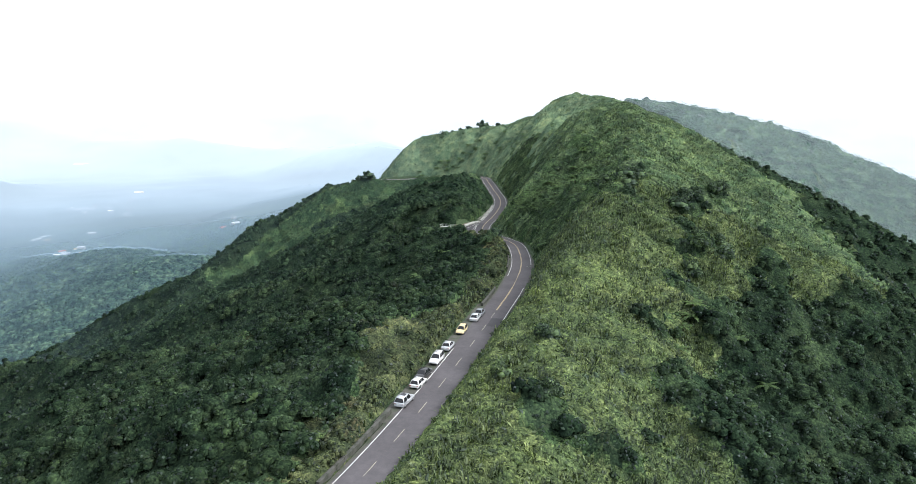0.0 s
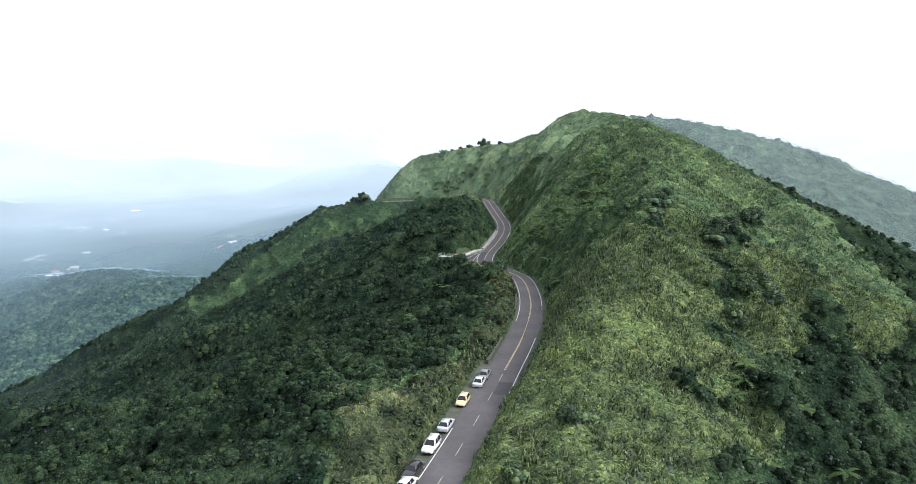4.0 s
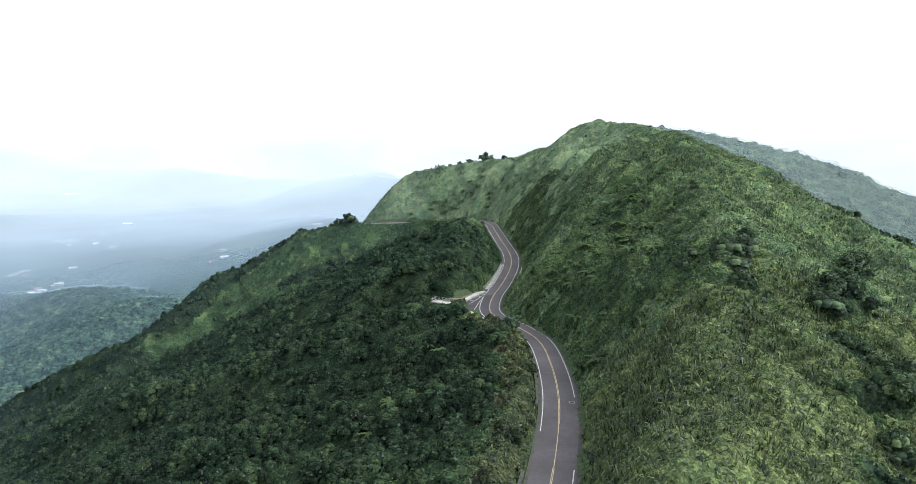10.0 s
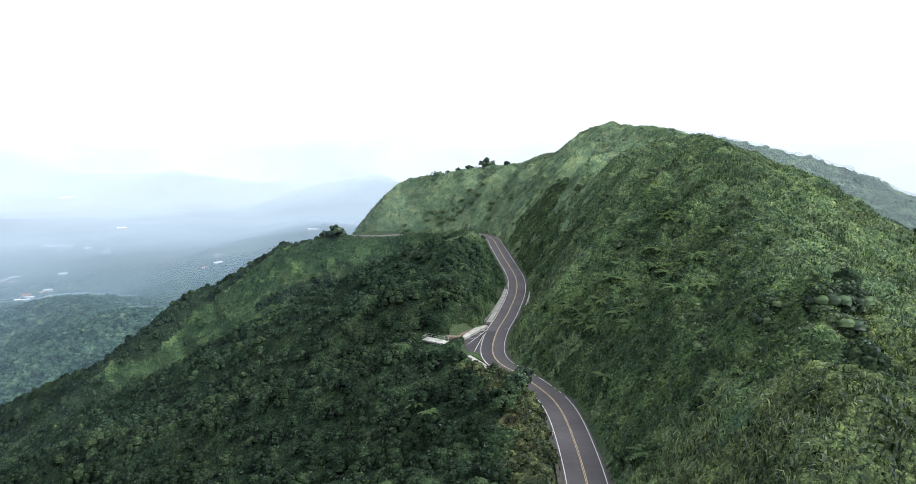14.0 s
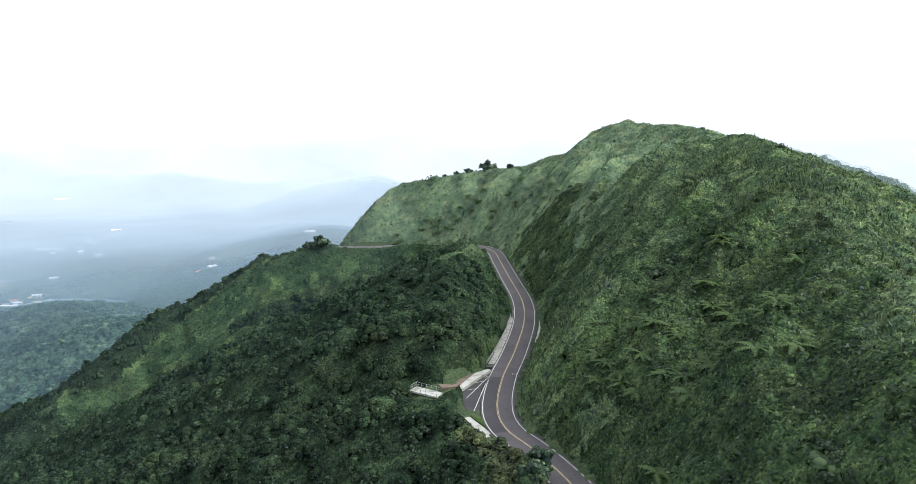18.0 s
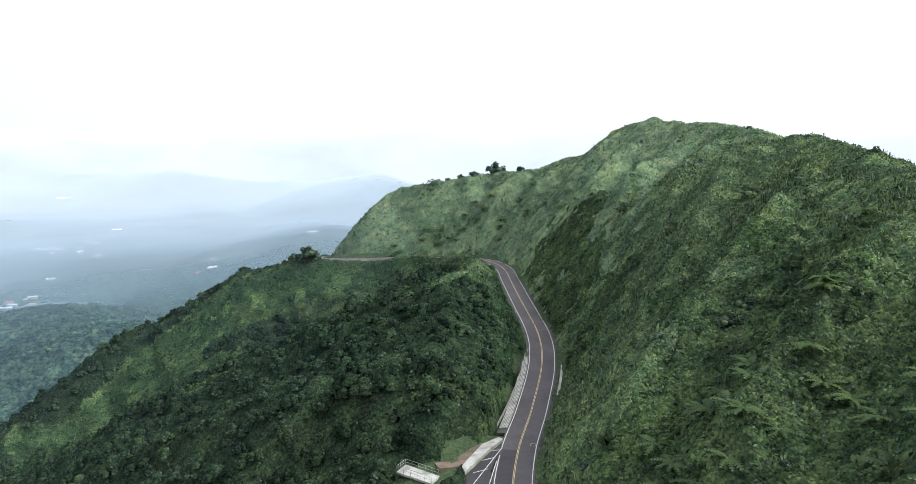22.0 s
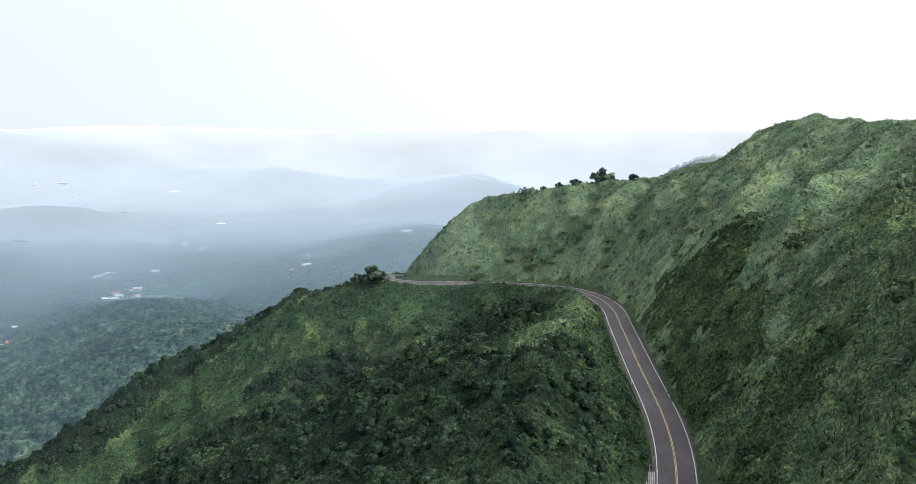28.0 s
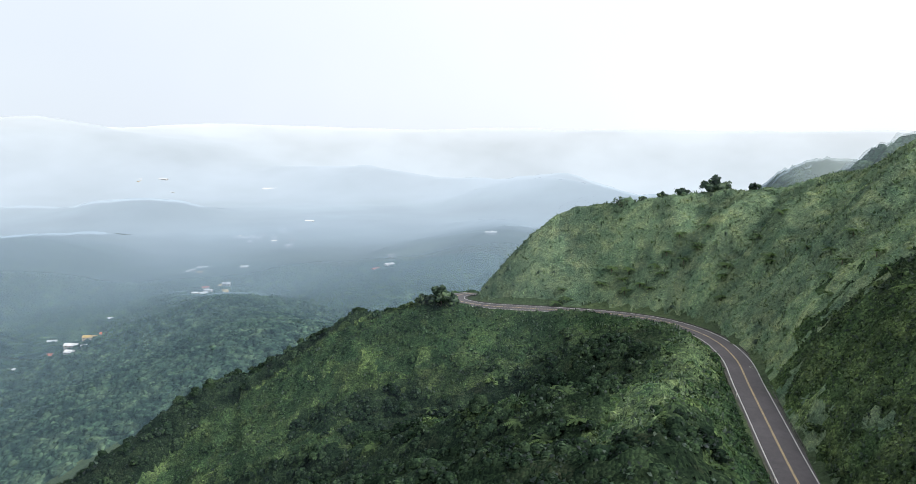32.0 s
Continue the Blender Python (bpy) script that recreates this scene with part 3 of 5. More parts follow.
thick = np.interp(reach, (140, 230, 330, 450, 650, 950, 1300, 1600, 2300, 3300, 4500), (0, .01, .035, .07, .12, .2, .33, .46, .74, .91, .98)) * step01((my - 60) / 60) * np.where(my < 640, step01((-8 - mx) / 30), 1) + (.08 + .3 * step01((my - 1000) / 200)) * east_haze
lie = np.empty(len(haze_mesh.vertices) * 3)
haze_mesh.vertices.foreach_get("normal", lie)
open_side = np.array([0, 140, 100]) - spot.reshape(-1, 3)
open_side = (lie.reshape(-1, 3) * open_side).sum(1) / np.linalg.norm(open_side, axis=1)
thick = thick * np.where((reach < 3500) & (mx < 0), step01((open_side + np.where(reach < 620, .01, .04)) / .06), 1)      # thinned on slopes facing away, so the haze doesn't double above crests
for key, value in (("thickness", thick), ("reach", reach / 5000), ("east", east_haze)):
    haze_mesh.attributes.new(key, 'FLOAT', 'POINT').data.foreach_set("value", np.ascontiguousarray(value, np.float32))
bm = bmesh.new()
bm.from_mesh(haze_mesh)
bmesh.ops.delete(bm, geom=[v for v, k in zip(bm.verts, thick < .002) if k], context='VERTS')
bm.to_mesh(haze_mesh)
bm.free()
root("valley_haze_sheet", haze_mesh, M_PAINTED_HAZE, "thin sheet coloured as bluish distance haze over the valley and far hills", "mist", "structure")


# ---------------------------------------------------------------- plant cover
def unit(v):
    return v / np.maximum(np.linalg.norm(v, axis=-1, keepdims=True), 1e-6)


def leaf_cloud(rng, centres, radii, leaves, size, lobes=6, flat=.8):
    """Crowns of kite-shaped leaf sprays: several lobes a crown, sprays on the lobes' upper shells."""
    n = len(centres)
    ld = unit(rng.normal(size=(n, lobes, 3)) + np.array([0, 0, .35]))
    lc = ld * (radii[:, None, None] * rng.uniform(.4, .78, (n, lobes, 1)))
    lr = radii[:, None] * rng.uniform(.3, .52, (n, lobes))
    pick = rng.integers(0, lobes, (n, leaves))
    rows = np.arange(n)[:, None]
    d = unit(rng.normal(size=(n, leaves, 3)) + np.array([0, 0, .55]))
    p = lc[rows, pick] + d * (lr[rows, pick] * rng.uniform(.8, 1.1, (n, leaves)))[..., None]
    p[..., 2] *= flat
    p = (p + centres[:, None, :]).reshape(-1, 3)
    d = d.reshape(-1, 3)
    s = np.repeat(size if np.ndim(size) else np.full(n, size), leaves) * rng.uniform(.6, 1.35, len(p))
    nrm = unit(d + .42 * rng.normal(size=d.shape))
    u = unit(np.cross(nrm, rng.normal(size=d.shape)))
    w = np.cross(nrm, u)
    droop = nrm * (s * .18)[:, None]
    a = p - u * s[:, None] * .55 - droop
    b = p + w * s[:, None] * .36
    c = p + u * s[:, None] * .6 - droop
    e = p - w * s[:, None] * .36
    v = np.stack([a, b, c, e], 1).reshape(-1, 3)
    i = np.arange(len(p))[:, None] * 4
    f = np.concatenate([i + np.array([[0, 1, 3]]), i + np.array([[1, 2, 3]])], 1).reshape(-1, 3)
    return v, f


def domes(rng, centres, radii, segs=8, elev=(-20, 14, 42, 66), flat=.8, rough=.13):
    """Lumpy rounded cores of crowns."""
    ring = np.array([(math.cos(radians(e)) * math.cos(2 * math.pi * (k + .5 * (i % 2)) / segs), math.cos(radians(e)) * math.sin(2 * math.pi * (k + .5 * (i % 2)) / segs),
                      math.sin(radians(e))) for i, e in enumerate(elev) for k in range(segs)] + [(0, 0, 1)])
    n, m = len(centres), len(ring)
    a = rng.uniform(0, 2 * np.pi, n)
    x = ring[None, :, 0] * np.cos(a)[:, None] - ring[None, :, 1] * np.sin(a)[:, None]
    y = ring[None, :, 0] * np.sin(a)[:, None] + ring[None, :, 1] * np.cos(a)[:, None]
    v = np.stack([x, y, np.repeat(ring[None, :, 2] * flat, n, 0)], -1) * (1 + rough * rng.normal(size=(n, m, 1)))
    v = (v * radii[:, None, None] + centres[:, None, :]).reshape(-1, 3)
    f = []
    for i in range(len(elev) - 1):
        for k in range(segs):
            p, q = i * segs + k, i * segs + (k + 1) % segs
            f += [(p, q, q + segs), (p, q + segs, p + segs)]
    f += [((len(elev) - 1) * segs + k, (len(elev) - 1) * segs + (k + 1) % segs, m - 1) for k in range(segs)]
    f = np.array(f)
    return v, (f[None] + (np.arange(n) * m)[:, None, None]).reshape(-1, 3)


def merged(name, mat, core, leaves):
    """Smooth cores and flat leaves in one mesh."""
    me = soup(name, np.vstack([core[0], leaves[0]]), np.vstack([core[1], leaves[1] + len(core[0])]), mat)
    me.polygons.foreach_set("use_smooth", np.arange(len(me.polygons)) < len(core[1]))
    return me


def tuft_blades(rng, base, height, blades, width):
    """Arching grass leaves, three triangles each, in tufts."""
    n = len(base)
    az = rng.uniform(0, 2 * np.pi, (n, blades))
    reach = rng.uniform(.25, .95, (n, blades)) * height[:, None]
    h = height[:, None] * rng.uniform(.65, 1.1, (n, blades))
    dirv = np.stack([np.cos(az), np.sin(az), 0 * az], -1)
    side = np.stack([-np.sin(az), np.cos(az), 0 * az], -1) * (width[:, None, None] * rng.uniform(.6, 1.3, (n, blades, 1)))
    foot = base[:, None, :] + dirv * .15 + rng.normal(size=(n, blades, 3)) * np.array([.3, .3, 0])
    mid = foot + dirv * (reach * .42)[..., None] + np.array([0, 0, 1.0]) * (h * .85)[..., None]
    tip = foot + dirv * reach[..., None] + np.array([0, 0, 1.0]) * (h * rng.uniform(.55, .95, (n, blades)))[..., None]
    v = np.stack([foot - side * .5, foot + side * .5, mid + side * .5, mid - side * .5, tip], 2).reshape(-1, 3)
    i = np.arange(n * blades)[:, None] * 5
    f = np.concatenate([i + np.array([[0, 1, 2]]), i + np.array([[0, 2, 3]]), i + np.array([[3, 2, 4]])], 1).reshape(-1, 3)
    return v, f


def scatter(rng, x0, x1, y0, y1, step):
    gx, gy = np.meshgrid(np.arange(x0, x1, step), np.arange(y0, y1, step))
    return (gx + rng.uniform(-.5, .5, gx.shape) * step).ravel(), (gy + rng.uniform(-.5, .5, gx.shape) * step).ravel()


# clumps of bushes on the grass flank: x, y, reach
FLANK_CLUMPS = [(9, 126, 3.5), (6, 117, 4), (10.5, 105, 4), (13, 97, 5), (39, 119, 5), (42, 144, 5), (71, 208, 5), (69, 191, 5), (48, 204, 5), (65, 206, 4), (62, 194, 4),
                (59, 181, 5), (87, 238, 6), (54, 164, 5), (84, 186, 6), (30, 104, 4), (22, 92, 4), (76, 176, 6), (96, 216, 6), (57, 222, 4)]
RIB = [(9, 446), (2, 415), (-4, 393)]
VERGE_CLEAR = [(4, 314.5), (1, 311), (-1, 304.5), (-6.5, 308)]


def woodland(x, y):
    """How wooded the ground is, 0 (grass) to 1 (closed wood); also the distance to the road and its side."""
    rd, rs, _ = near_line(ROADLINE[::2], x, y)
    md, ms, _ = near_line(CREST_MAIN, x, y)
    sd, ss, _ = near_line(CREST_SPUR[:6], x, y)
    bd, _, _ = near_line(CREST_BEND, x, y)
    n = 2 * fractal(x, y, 34, 51)
    n2 = 2 * fractal(x, y, 13, 61)
    left = rs > 0
    west = np.clip((rd - 7) / 9, 0, 1) * (.95 + .45 * n + .2 * n2)
    hump = np.exp(-((x + 12) / 16) ** 2 - ((y - 142) / 22) ** 2)
    rim_wood = np.clip(.16 * (-80 - x), 0, 16)
    inner = step01((ss * sd + 3 - rim_wood) / 8)
    west = west - .75 * hump - inner * np.clip((x + 175) / 60, 0, 1) * (.95 * np.exp(-(sd / 22) ** 2) + .3 * np.exp(-(sd / 60) ** 2)) + .5 * (1 - inner) * (x < -60)
    west = west + .8 * np.clip((rd - 5.5) / 2, 0, 1) * np.clip((y - 280) / 6, 0, 1) * np.clip((345 - y) / 10, 0, 1)
    west = west - (x < -20) * .5 * (flank_ribs(x, y) - .45)
    west = west - 1.2 * np.exp(-(near_line(RIB, x, y)[0] / 6.5) ** 2)
    west = np.where(y > 340, west * (.8 + .25 * np.clip((sd - 25) / 25, 0, 1)), west)
    limit = np.interp(y, (90, 120, 150, 200, 250, 300), (34, 26, 24, 78, 74, 64))
    east = step01((md - limit) / 16 + .45 + .8 * n + .5 * n2) + .5 * np.clip(n + .6 * n2 - .1, 0, 1) * np.clip((md - 10) / 10, 0, 1)
    face = .62 * np.exp(-((x - 38) / 20) ** 2 - ((y - 277) / 46) ** 2) + .55 * n + .5 * n2 - .04
    face = np.minimum(face + .3 * np.exp(-((x - 42) / 16) ** 2 - ((y - 262) / 45) ** 2) + .55 * np.exp(-((x - 46) / 18) ** 2 - ((y - 305) / 25) ** 2), .66)
    face = face - .35 * np.clip((212 - y) / 20, 0, 1)
    face = face + .75 * np.exp(-((x - 37) / 13) ** 2 - ((y - 228) / 20) ** 2) + .4 * np.exp(-((x - 47) / 7) ** 2 - ((y - 214) / 8) ** 2)
    face = face + .22 * np.clip((300 - y) / 20, 0, 1) * np.clip((y - 205) / 20, 0, 1)
    gully = .3 * (.42 - ribs(x, y, ms))
    face = face + gully
    far = .35 * n + .45 * n2 + gully - .05 + .2 * np.exp(-((x - 38) / 16) ** 2) * np.clip((465 - y) / 20, 0, 1) * np.clip((y - 345) / 30, 0, 1) + .22 * (x < 60) + .8 * np.exp(-((x - 50) / 16) ** 2 - ((y - 318) / 20) ** 2)
    face = np.where(y > 318, np.minimum(far - .3 + .25 * np.exp(-((x - 36) / 14) ** 2) * np.clip((y - 380) / 30, 0, 1), np.where(y > 435, .12, .42)) + .16 * np.exp(-((x - 32) / 15) ** 2) * np.clip((y - 375) / 25, 0, 1) * np.clip((468 - y) / 20, 0, 1), face)
    face = face + .45 * np.exp(-((rd - 11) / 12) ** 2) * np.clip((y - 325) / 20, 0, 1) * np.clip((455 - y) / 30, 0, 1) * (1 + n2)
    w = np.where(left, west, np.where(ms < 0, east, face))
    for cx, cy, size in FLANK_CLUMPS:
        w = w + np.where(left, 0, .8 * np.exp(-((x - cx) ** 2 + (y - cy) ** 2) / size ** 2))
    behind = (y > 470) & (bd < 60) & (~left | (bd < 20))
    w = np.where(behind, .35 * n + .5 * n2 - .05, w)
    return w, rd, rs


def road_bench(y, rs, bench):
    """Wider clear strips by the pull-out, the ribbed slope and the retaining wall."""
    left = rs > 0
    bench = np.where(left & (y > 286) & (y < 313), 8.2, np.where(left & (y >= 313) & (y < 319), 6.8, np.where(left & (y > 272) & (y <= 286), 5.8, bench)))
    bench = np.where(left & (y >= 319) & (y < 362), 6.1 - 1.2 * (y - 319) / 43, bench)
    return np.where(~left & (y > 335) & (y < 361), 5.3, bench)


def clear_of_road(x, y, rd, rs, margin):
    bench = np.where(rs > 0, 4.1 + 1.9 * ((y > 99) & (y < 166)), np.where(y < 150, 2.9, 3.9 + 3.2 * np.clip((y - 468) / 10, 0, 1)))
    bench = road_bench(y, rs, bench)
    bench = np.where((rs > 0) & (y > 222) & (y < 274), 3.3, bench)
    ok = rd > bench + margin
    ok &= near_line(VERGE_CLEAR, x, y)[0] > 2.8 + margin * .5
    return ok



# closed cover of crowns, bushes and grass, lying over the ground
def worley(x, y, cell, seed):
    """Distance to the nearest of jittered cell points, in cells, and that point's random value."""
    u, w = x / cell, y / cell
    i, j = np.floor(u).astype(np.int64), np.floor(w).astype(np.int64)
    best, val = np.full(x.shape, 9.0), np.zeros(x.shape)
    for a in (-1, 0, 1):
        for b in (-1, 0, 1):
            h = ((i + a) * 374761393 + (j + b) * 668265263 + seed * 2147483) & 0xffffffff
            h = ((h ^ (h >> 13)) * 1274126177) & 0xffffffff
            h = h ^ (h >> 16)
            d = np.hypot(u - i - a - .12 - .76 * (h & 1023) / 1023, w - j - b - .12 - .76 * ((h >> 10) & 1023) / 1023)
            m = d < best
            best, val = np.where(m, d, best), np.where(m, ((h >> 20) & 1023) / 1023, val)
    return best, val


def dome(x, y, cell, seed, width=.78):
    """Rounded tops, one a cell, of uneven height."""
    d, r = worley(x, y, cell, seed)
    return np.sqrt(np.clip(1 - (d / width) ** 2, 0, 1)) * (.45 + .75 * r)


def road_room(x, y, rd, rs):
    """0 beside the road and the platform, 1 where plants have their full height."""
    bench = np.where(rs > 0, 4.0 + 1.9 * ((y > 99) & (y < 166)), np.where(y < 150, 2.9, 3.9 + 3.2 * np.clip((y - 468) / 10, 0, 1)))
    bench = road_bench(y, rs, bench)
    edge = (rs > 0) & (y > 440)
    room = np.clip((rd - np.where(edge, 3.5, bench)) / np.where(edge, 9.0, np.where(rs > 0, 2.0, np.where(y < 150, 1.2, 2.6))), 0, 1)
    room = np.minimum(room, np.clip((near_line(VERGE_CLEAR[:3], x, y)[0] - 2.4) / 1.5, 0, 1))
    return np.minimum(room, np.clip((near_line(VERGE_CLEAR[2:] + [(-3, 301)], x, y)[0] - 2.4) / 2.6, 0, 1))


def cover(x, y):
    """Height of the closed plant cover over the ground, share of wood, and room."""
    w, rd, rs = woodland(x, y)
    wood = step01((w - .2) / .6 + .6 * fractal(x, y, 9, 33, 2) + .75 * (worley(x, y, 5.4, 5)[1] - .5))
    crowns = 1.3 + 1.5 * dome(x, y, 2.6, 6) + .35 * dome(x, y, 1.1, 10)
    tufts = .05 + (.8 * dome(x, y, 2.3, 7, .7) + 1.1 * dome(x, y, 5.5, 9)) * (.75 + 1.2 * fractal(x, y, 12, 95, 2)) + .38 * dome(x, y, 1.05, 8)
    room = road_room(x, y, rd, rs)
    tall = 1 + .9 * np.exp(-((x + 14) / 9) ** 2 - ((y - 132) / 22) ** 2)
    h = (tufts * tall + (crowns - tufts) * wood) * (.22 + .78 * room)
    return np.where(room > 0, h + .1, -.5), wood, room


KINDS = [("forest_canopy", M_FOREST_COVER, M_FOREST, "closed canopy of dark green broadleaf crowns on the slopes", "forest"),
         ("scrub_cover", M_SCRUB_COVER, M_SCRUB, "closed cover of green leafy scrub and ferny grass on the slopes", "scrub"),
         ("grass_cover", M_GRASS_COVER, M_GRASS, "closed cover of tall yellow-green silvergrass on the ridge flank", "grass"),
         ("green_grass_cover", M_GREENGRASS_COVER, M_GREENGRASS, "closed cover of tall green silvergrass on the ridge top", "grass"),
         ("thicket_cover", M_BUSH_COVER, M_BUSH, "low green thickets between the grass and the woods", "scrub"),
         ("hill_grass_cover", M_HILL_HAZED_COVER, M_HILL_HAZED, "closed cover of pale green grass and ferns on the hill above the road", "grass"),
         ("roadside_cover", M_ROADSIDE_COVER, M_ROADSIDE, "closed cover of olive and brownish bushes and tall grass beside the road", "scrub")]


def plant_kind(x, y, wood):
    """0 wood, 1 scrub, 2 yellow-green grass, 3 green grass, 4 thicket."""
    _, ms, _ = near_line(CREST_MAIN, x, y)
    _, rs, _ = near_line(ROADLINE[::3], x, y)
    yy = y + 60 * fractal(x, y, 30, 57)
    # 5, farther along, is the hill grass with haze in its colour
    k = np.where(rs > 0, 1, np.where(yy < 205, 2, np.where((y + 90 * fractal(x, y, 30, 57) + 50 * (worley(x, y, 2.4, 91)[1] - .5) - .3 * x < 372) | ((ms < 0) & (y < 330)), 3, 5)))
    sd, ss, _ = near_line(CREST_SPUR[:7], x, y)
    hollow = (rs > 0) & (y > 335 + 40 * fractal(x, y, 40, 58)) & (ss * sd > 2 + np.clip(.16 * (-80 - x), 0, 16)) & (sd < 24 + 50 * fractal(x, y, 25, 59))
    k = np.where((k == 1) & (yy < 320), 6, k)
    hollow |= (rs < 0) & (ms > 0)
    k = np.where((k == 1) & (near_line(RIB, x, y)[0] < 2.5 + 5.5 * worley(x, y, 2.1, 93)[1]), 3, k)
    mixed = wood + .42 * (worley(x, y, 2.1, 92)[1] - .5)
    return np.where((wood > .68) & ~hollow, 0, np.where(mixed > np.where((rs < 0) & (ms > 0), np.where(y > 345, .68, np.where(x > 37, .42, .62)), .36), 4, k))


rng = np.random.default_rng(7)
# stretches of the cover: x and y limits, fineness, sprays a square metre, their size
COVERS = [(-112, 15, 56, 331.5, 1.05, 3.0, .6), (14, 132, 56, 331.5, .85, 6.4, .5), (-250, 15, 330, 560, 1.2, 2.6, .6), (14, 132, 330, 560, .95, 8.0, .5),
          (-340, -109, 40, 333, 2.2, 1.0, 1.1), (-340, -247, 328, 600, 2.2, .9, 1.1), (127, 300, 50, 440, 2.4, .9, 1.1), (-340, 300, -90, 58, 2.4, .5, 1.2)]
sheets = [[] for k in KINDS]
sprays = [[] for k in KINDS]


def leaf_sprays(v, tone, q, each, size, long):
    """Loose leaf sprays standing out of the faces q of a cover."""
    n = int(len(q) * each)
    q = q[rng.integers(0, len(q), n)]
    s, t = rng.uniform(size=(n, 1)), rng.uniform(size=(n, 1))
    a, b, c, d = (v[q[:, k]] for k in range(4))
    p = (a * (1 - s) + b * s) * (1 - t) + (d * (1 - s) + c * s) * t
    up = unit(np.cross(b - a, d - a))
    nrm = unit(up + .75 * rng.normal(size=up.shape))
    u = unit(np.cross(nrm, rng.normal(size=up.shape)) + np.array([0, 0, .35]) * (long > 1))
    w = np.cross(nrm, u)
    s = size * rng.uniform(.6, 1.4, (n, 1))
    p = p + up * s * rng.uniform(-.1, .6, (n, 1))
    leaf = np.stack([p - u * s * .5 * long - nrm * s * .15, p + w * s * .34 / long ** .5, p + u * s * .6 * long - nrm * s * .2, p - w * s * .34 / long ** .5], 1).reshape(-1, 3)
    return leaf, np.repeat(tone[q[:, 0]], 4)


for x0, x1, y0, y1, step, each, size in COVERS:
    xs, ys = np.arange(x0, x1 + .01, step), np.arange(y0, y1 + .01, step)
    gx, gy = np.meshgrid(xs, ys)
    gx[1:-1, 1:-1] += rng.uniform(-.3, .3, gx[1:-1, 1:-1].shape) * step
    gy[1:-1, 1:-1] += rng.uniform(-.3, .3, gx[1:-1, 1:-1].shape) * step
    h, wood, room = cover(gx, gy)
    v = np.stack([gx, gy, land(gx, gy) + h], -1).reshape(-1, 3)
    n = len(xs)
    i = (np.arange(len(ys) - 1)[:, None] * n + np.arange(n - 1)[None, :]).ravel()
    f = np.stack([i, i + 1, i + n + 1, i + n], 1)
    ridge = near_ridge(gx, gy).ravel()
    tone = np.where(wood > .3, worley(gx, gy, 5.4, 5)[1], worley(gx, gy, 5.5, 9)[1]).ravel()
    f = f[(room.ravel()[f].max(1) > 0) & (ridge[f[:, 0]] > .3)]
    kind = plant_kind(v[f[:, 0], 0], v[f[:, 0], 1], wood.ravel()[f].mean(1))
    for q in range(len(KINDS)):
        g = f[kind == q]
        if len(g):
            used, back = np.unique(g, return_inverse=True)
            sheets[q].append((v[used], back.reshape(g.shape), tone[used]))
            free = g[room.ravel()[g].min(1) > .1]
            sprays[q].append(leaf_sprays(v, tone, free, each * step * step * (.22, .7, .45, .6, .9, .5, .5)[q], size, (1.0, 1.2, 1.5, 1.5, 1.1, 1.3, 1.2)[q]))
for (name, mat, leafmat, label, cat), stack, leaf in zip(KINDS, sheets, sprays):
    off = np.cumsum([0] + [len(v) for v, f, c in stack])
    me = soup(name, np.vstack([v for v, f, c in stack]), np.vstack([f + o for (v, f, c), o in zip(stack, off)]), mat, np.concatenate([c for v, f, c in stack]))
    me.polygons.foreach_set("use_smooth", np.ones(len(me.polygons), bool))
    root(name, me, None, label, cat, "stuff")
    v = np.vstack([k[0] for k in leaf])
    i = np.arange(len(v) // 4)[:, None] * 4
    f = np.concatenate([i + np.array([[0, 1, 3]]), i + np.array([[1, 2, 3]])], 1).reshape(-1, 3)
    name = name.replace("_cover", "_leaves").replace("_canopy", "_leaves")
    root(name, soup(name, v, f, leafmat, np.concatenate([k[1] for k in leaf])), None, label.replace("closed c", "loose leaf sprays on the c").replace("low green", "loose leaf sprays on low green"), cat, "stuff")


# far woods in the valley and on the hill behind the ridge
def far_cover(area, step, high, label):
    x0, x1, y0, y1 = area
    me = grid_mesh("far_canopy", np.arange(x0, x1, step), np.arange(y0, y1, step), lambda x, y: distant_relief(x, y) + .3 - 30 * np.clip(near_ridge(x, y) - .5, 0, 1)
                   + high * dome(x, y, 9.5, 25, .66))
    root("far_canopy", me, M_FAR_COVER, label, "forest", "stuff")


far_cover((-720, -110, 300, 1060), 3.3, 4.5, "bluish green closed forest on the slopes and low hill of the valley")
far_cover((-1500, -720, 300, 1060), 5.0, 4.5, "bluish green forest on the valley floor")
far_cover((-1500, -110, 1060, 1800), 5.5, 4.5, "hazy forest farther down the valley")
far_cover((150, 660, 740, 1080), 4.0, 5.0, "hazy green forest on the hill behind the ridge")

# single crowns standing out of the valley woods
x, y = scatter(rng, -820, -110, 330, 1340, 8.6)
ok = near_ridge(x, y) < .55
r = rng.uniform(2.8, 5.4, ok.sum())
c = np.stack([x[ok], y[ok], distant_relief(x[ok], y[ok]) + 2.2], 1)
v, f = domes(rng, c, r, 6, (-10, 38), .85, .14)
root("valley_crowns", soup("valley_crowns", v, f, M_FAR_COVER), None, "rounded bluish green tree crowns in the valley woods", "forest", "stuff")


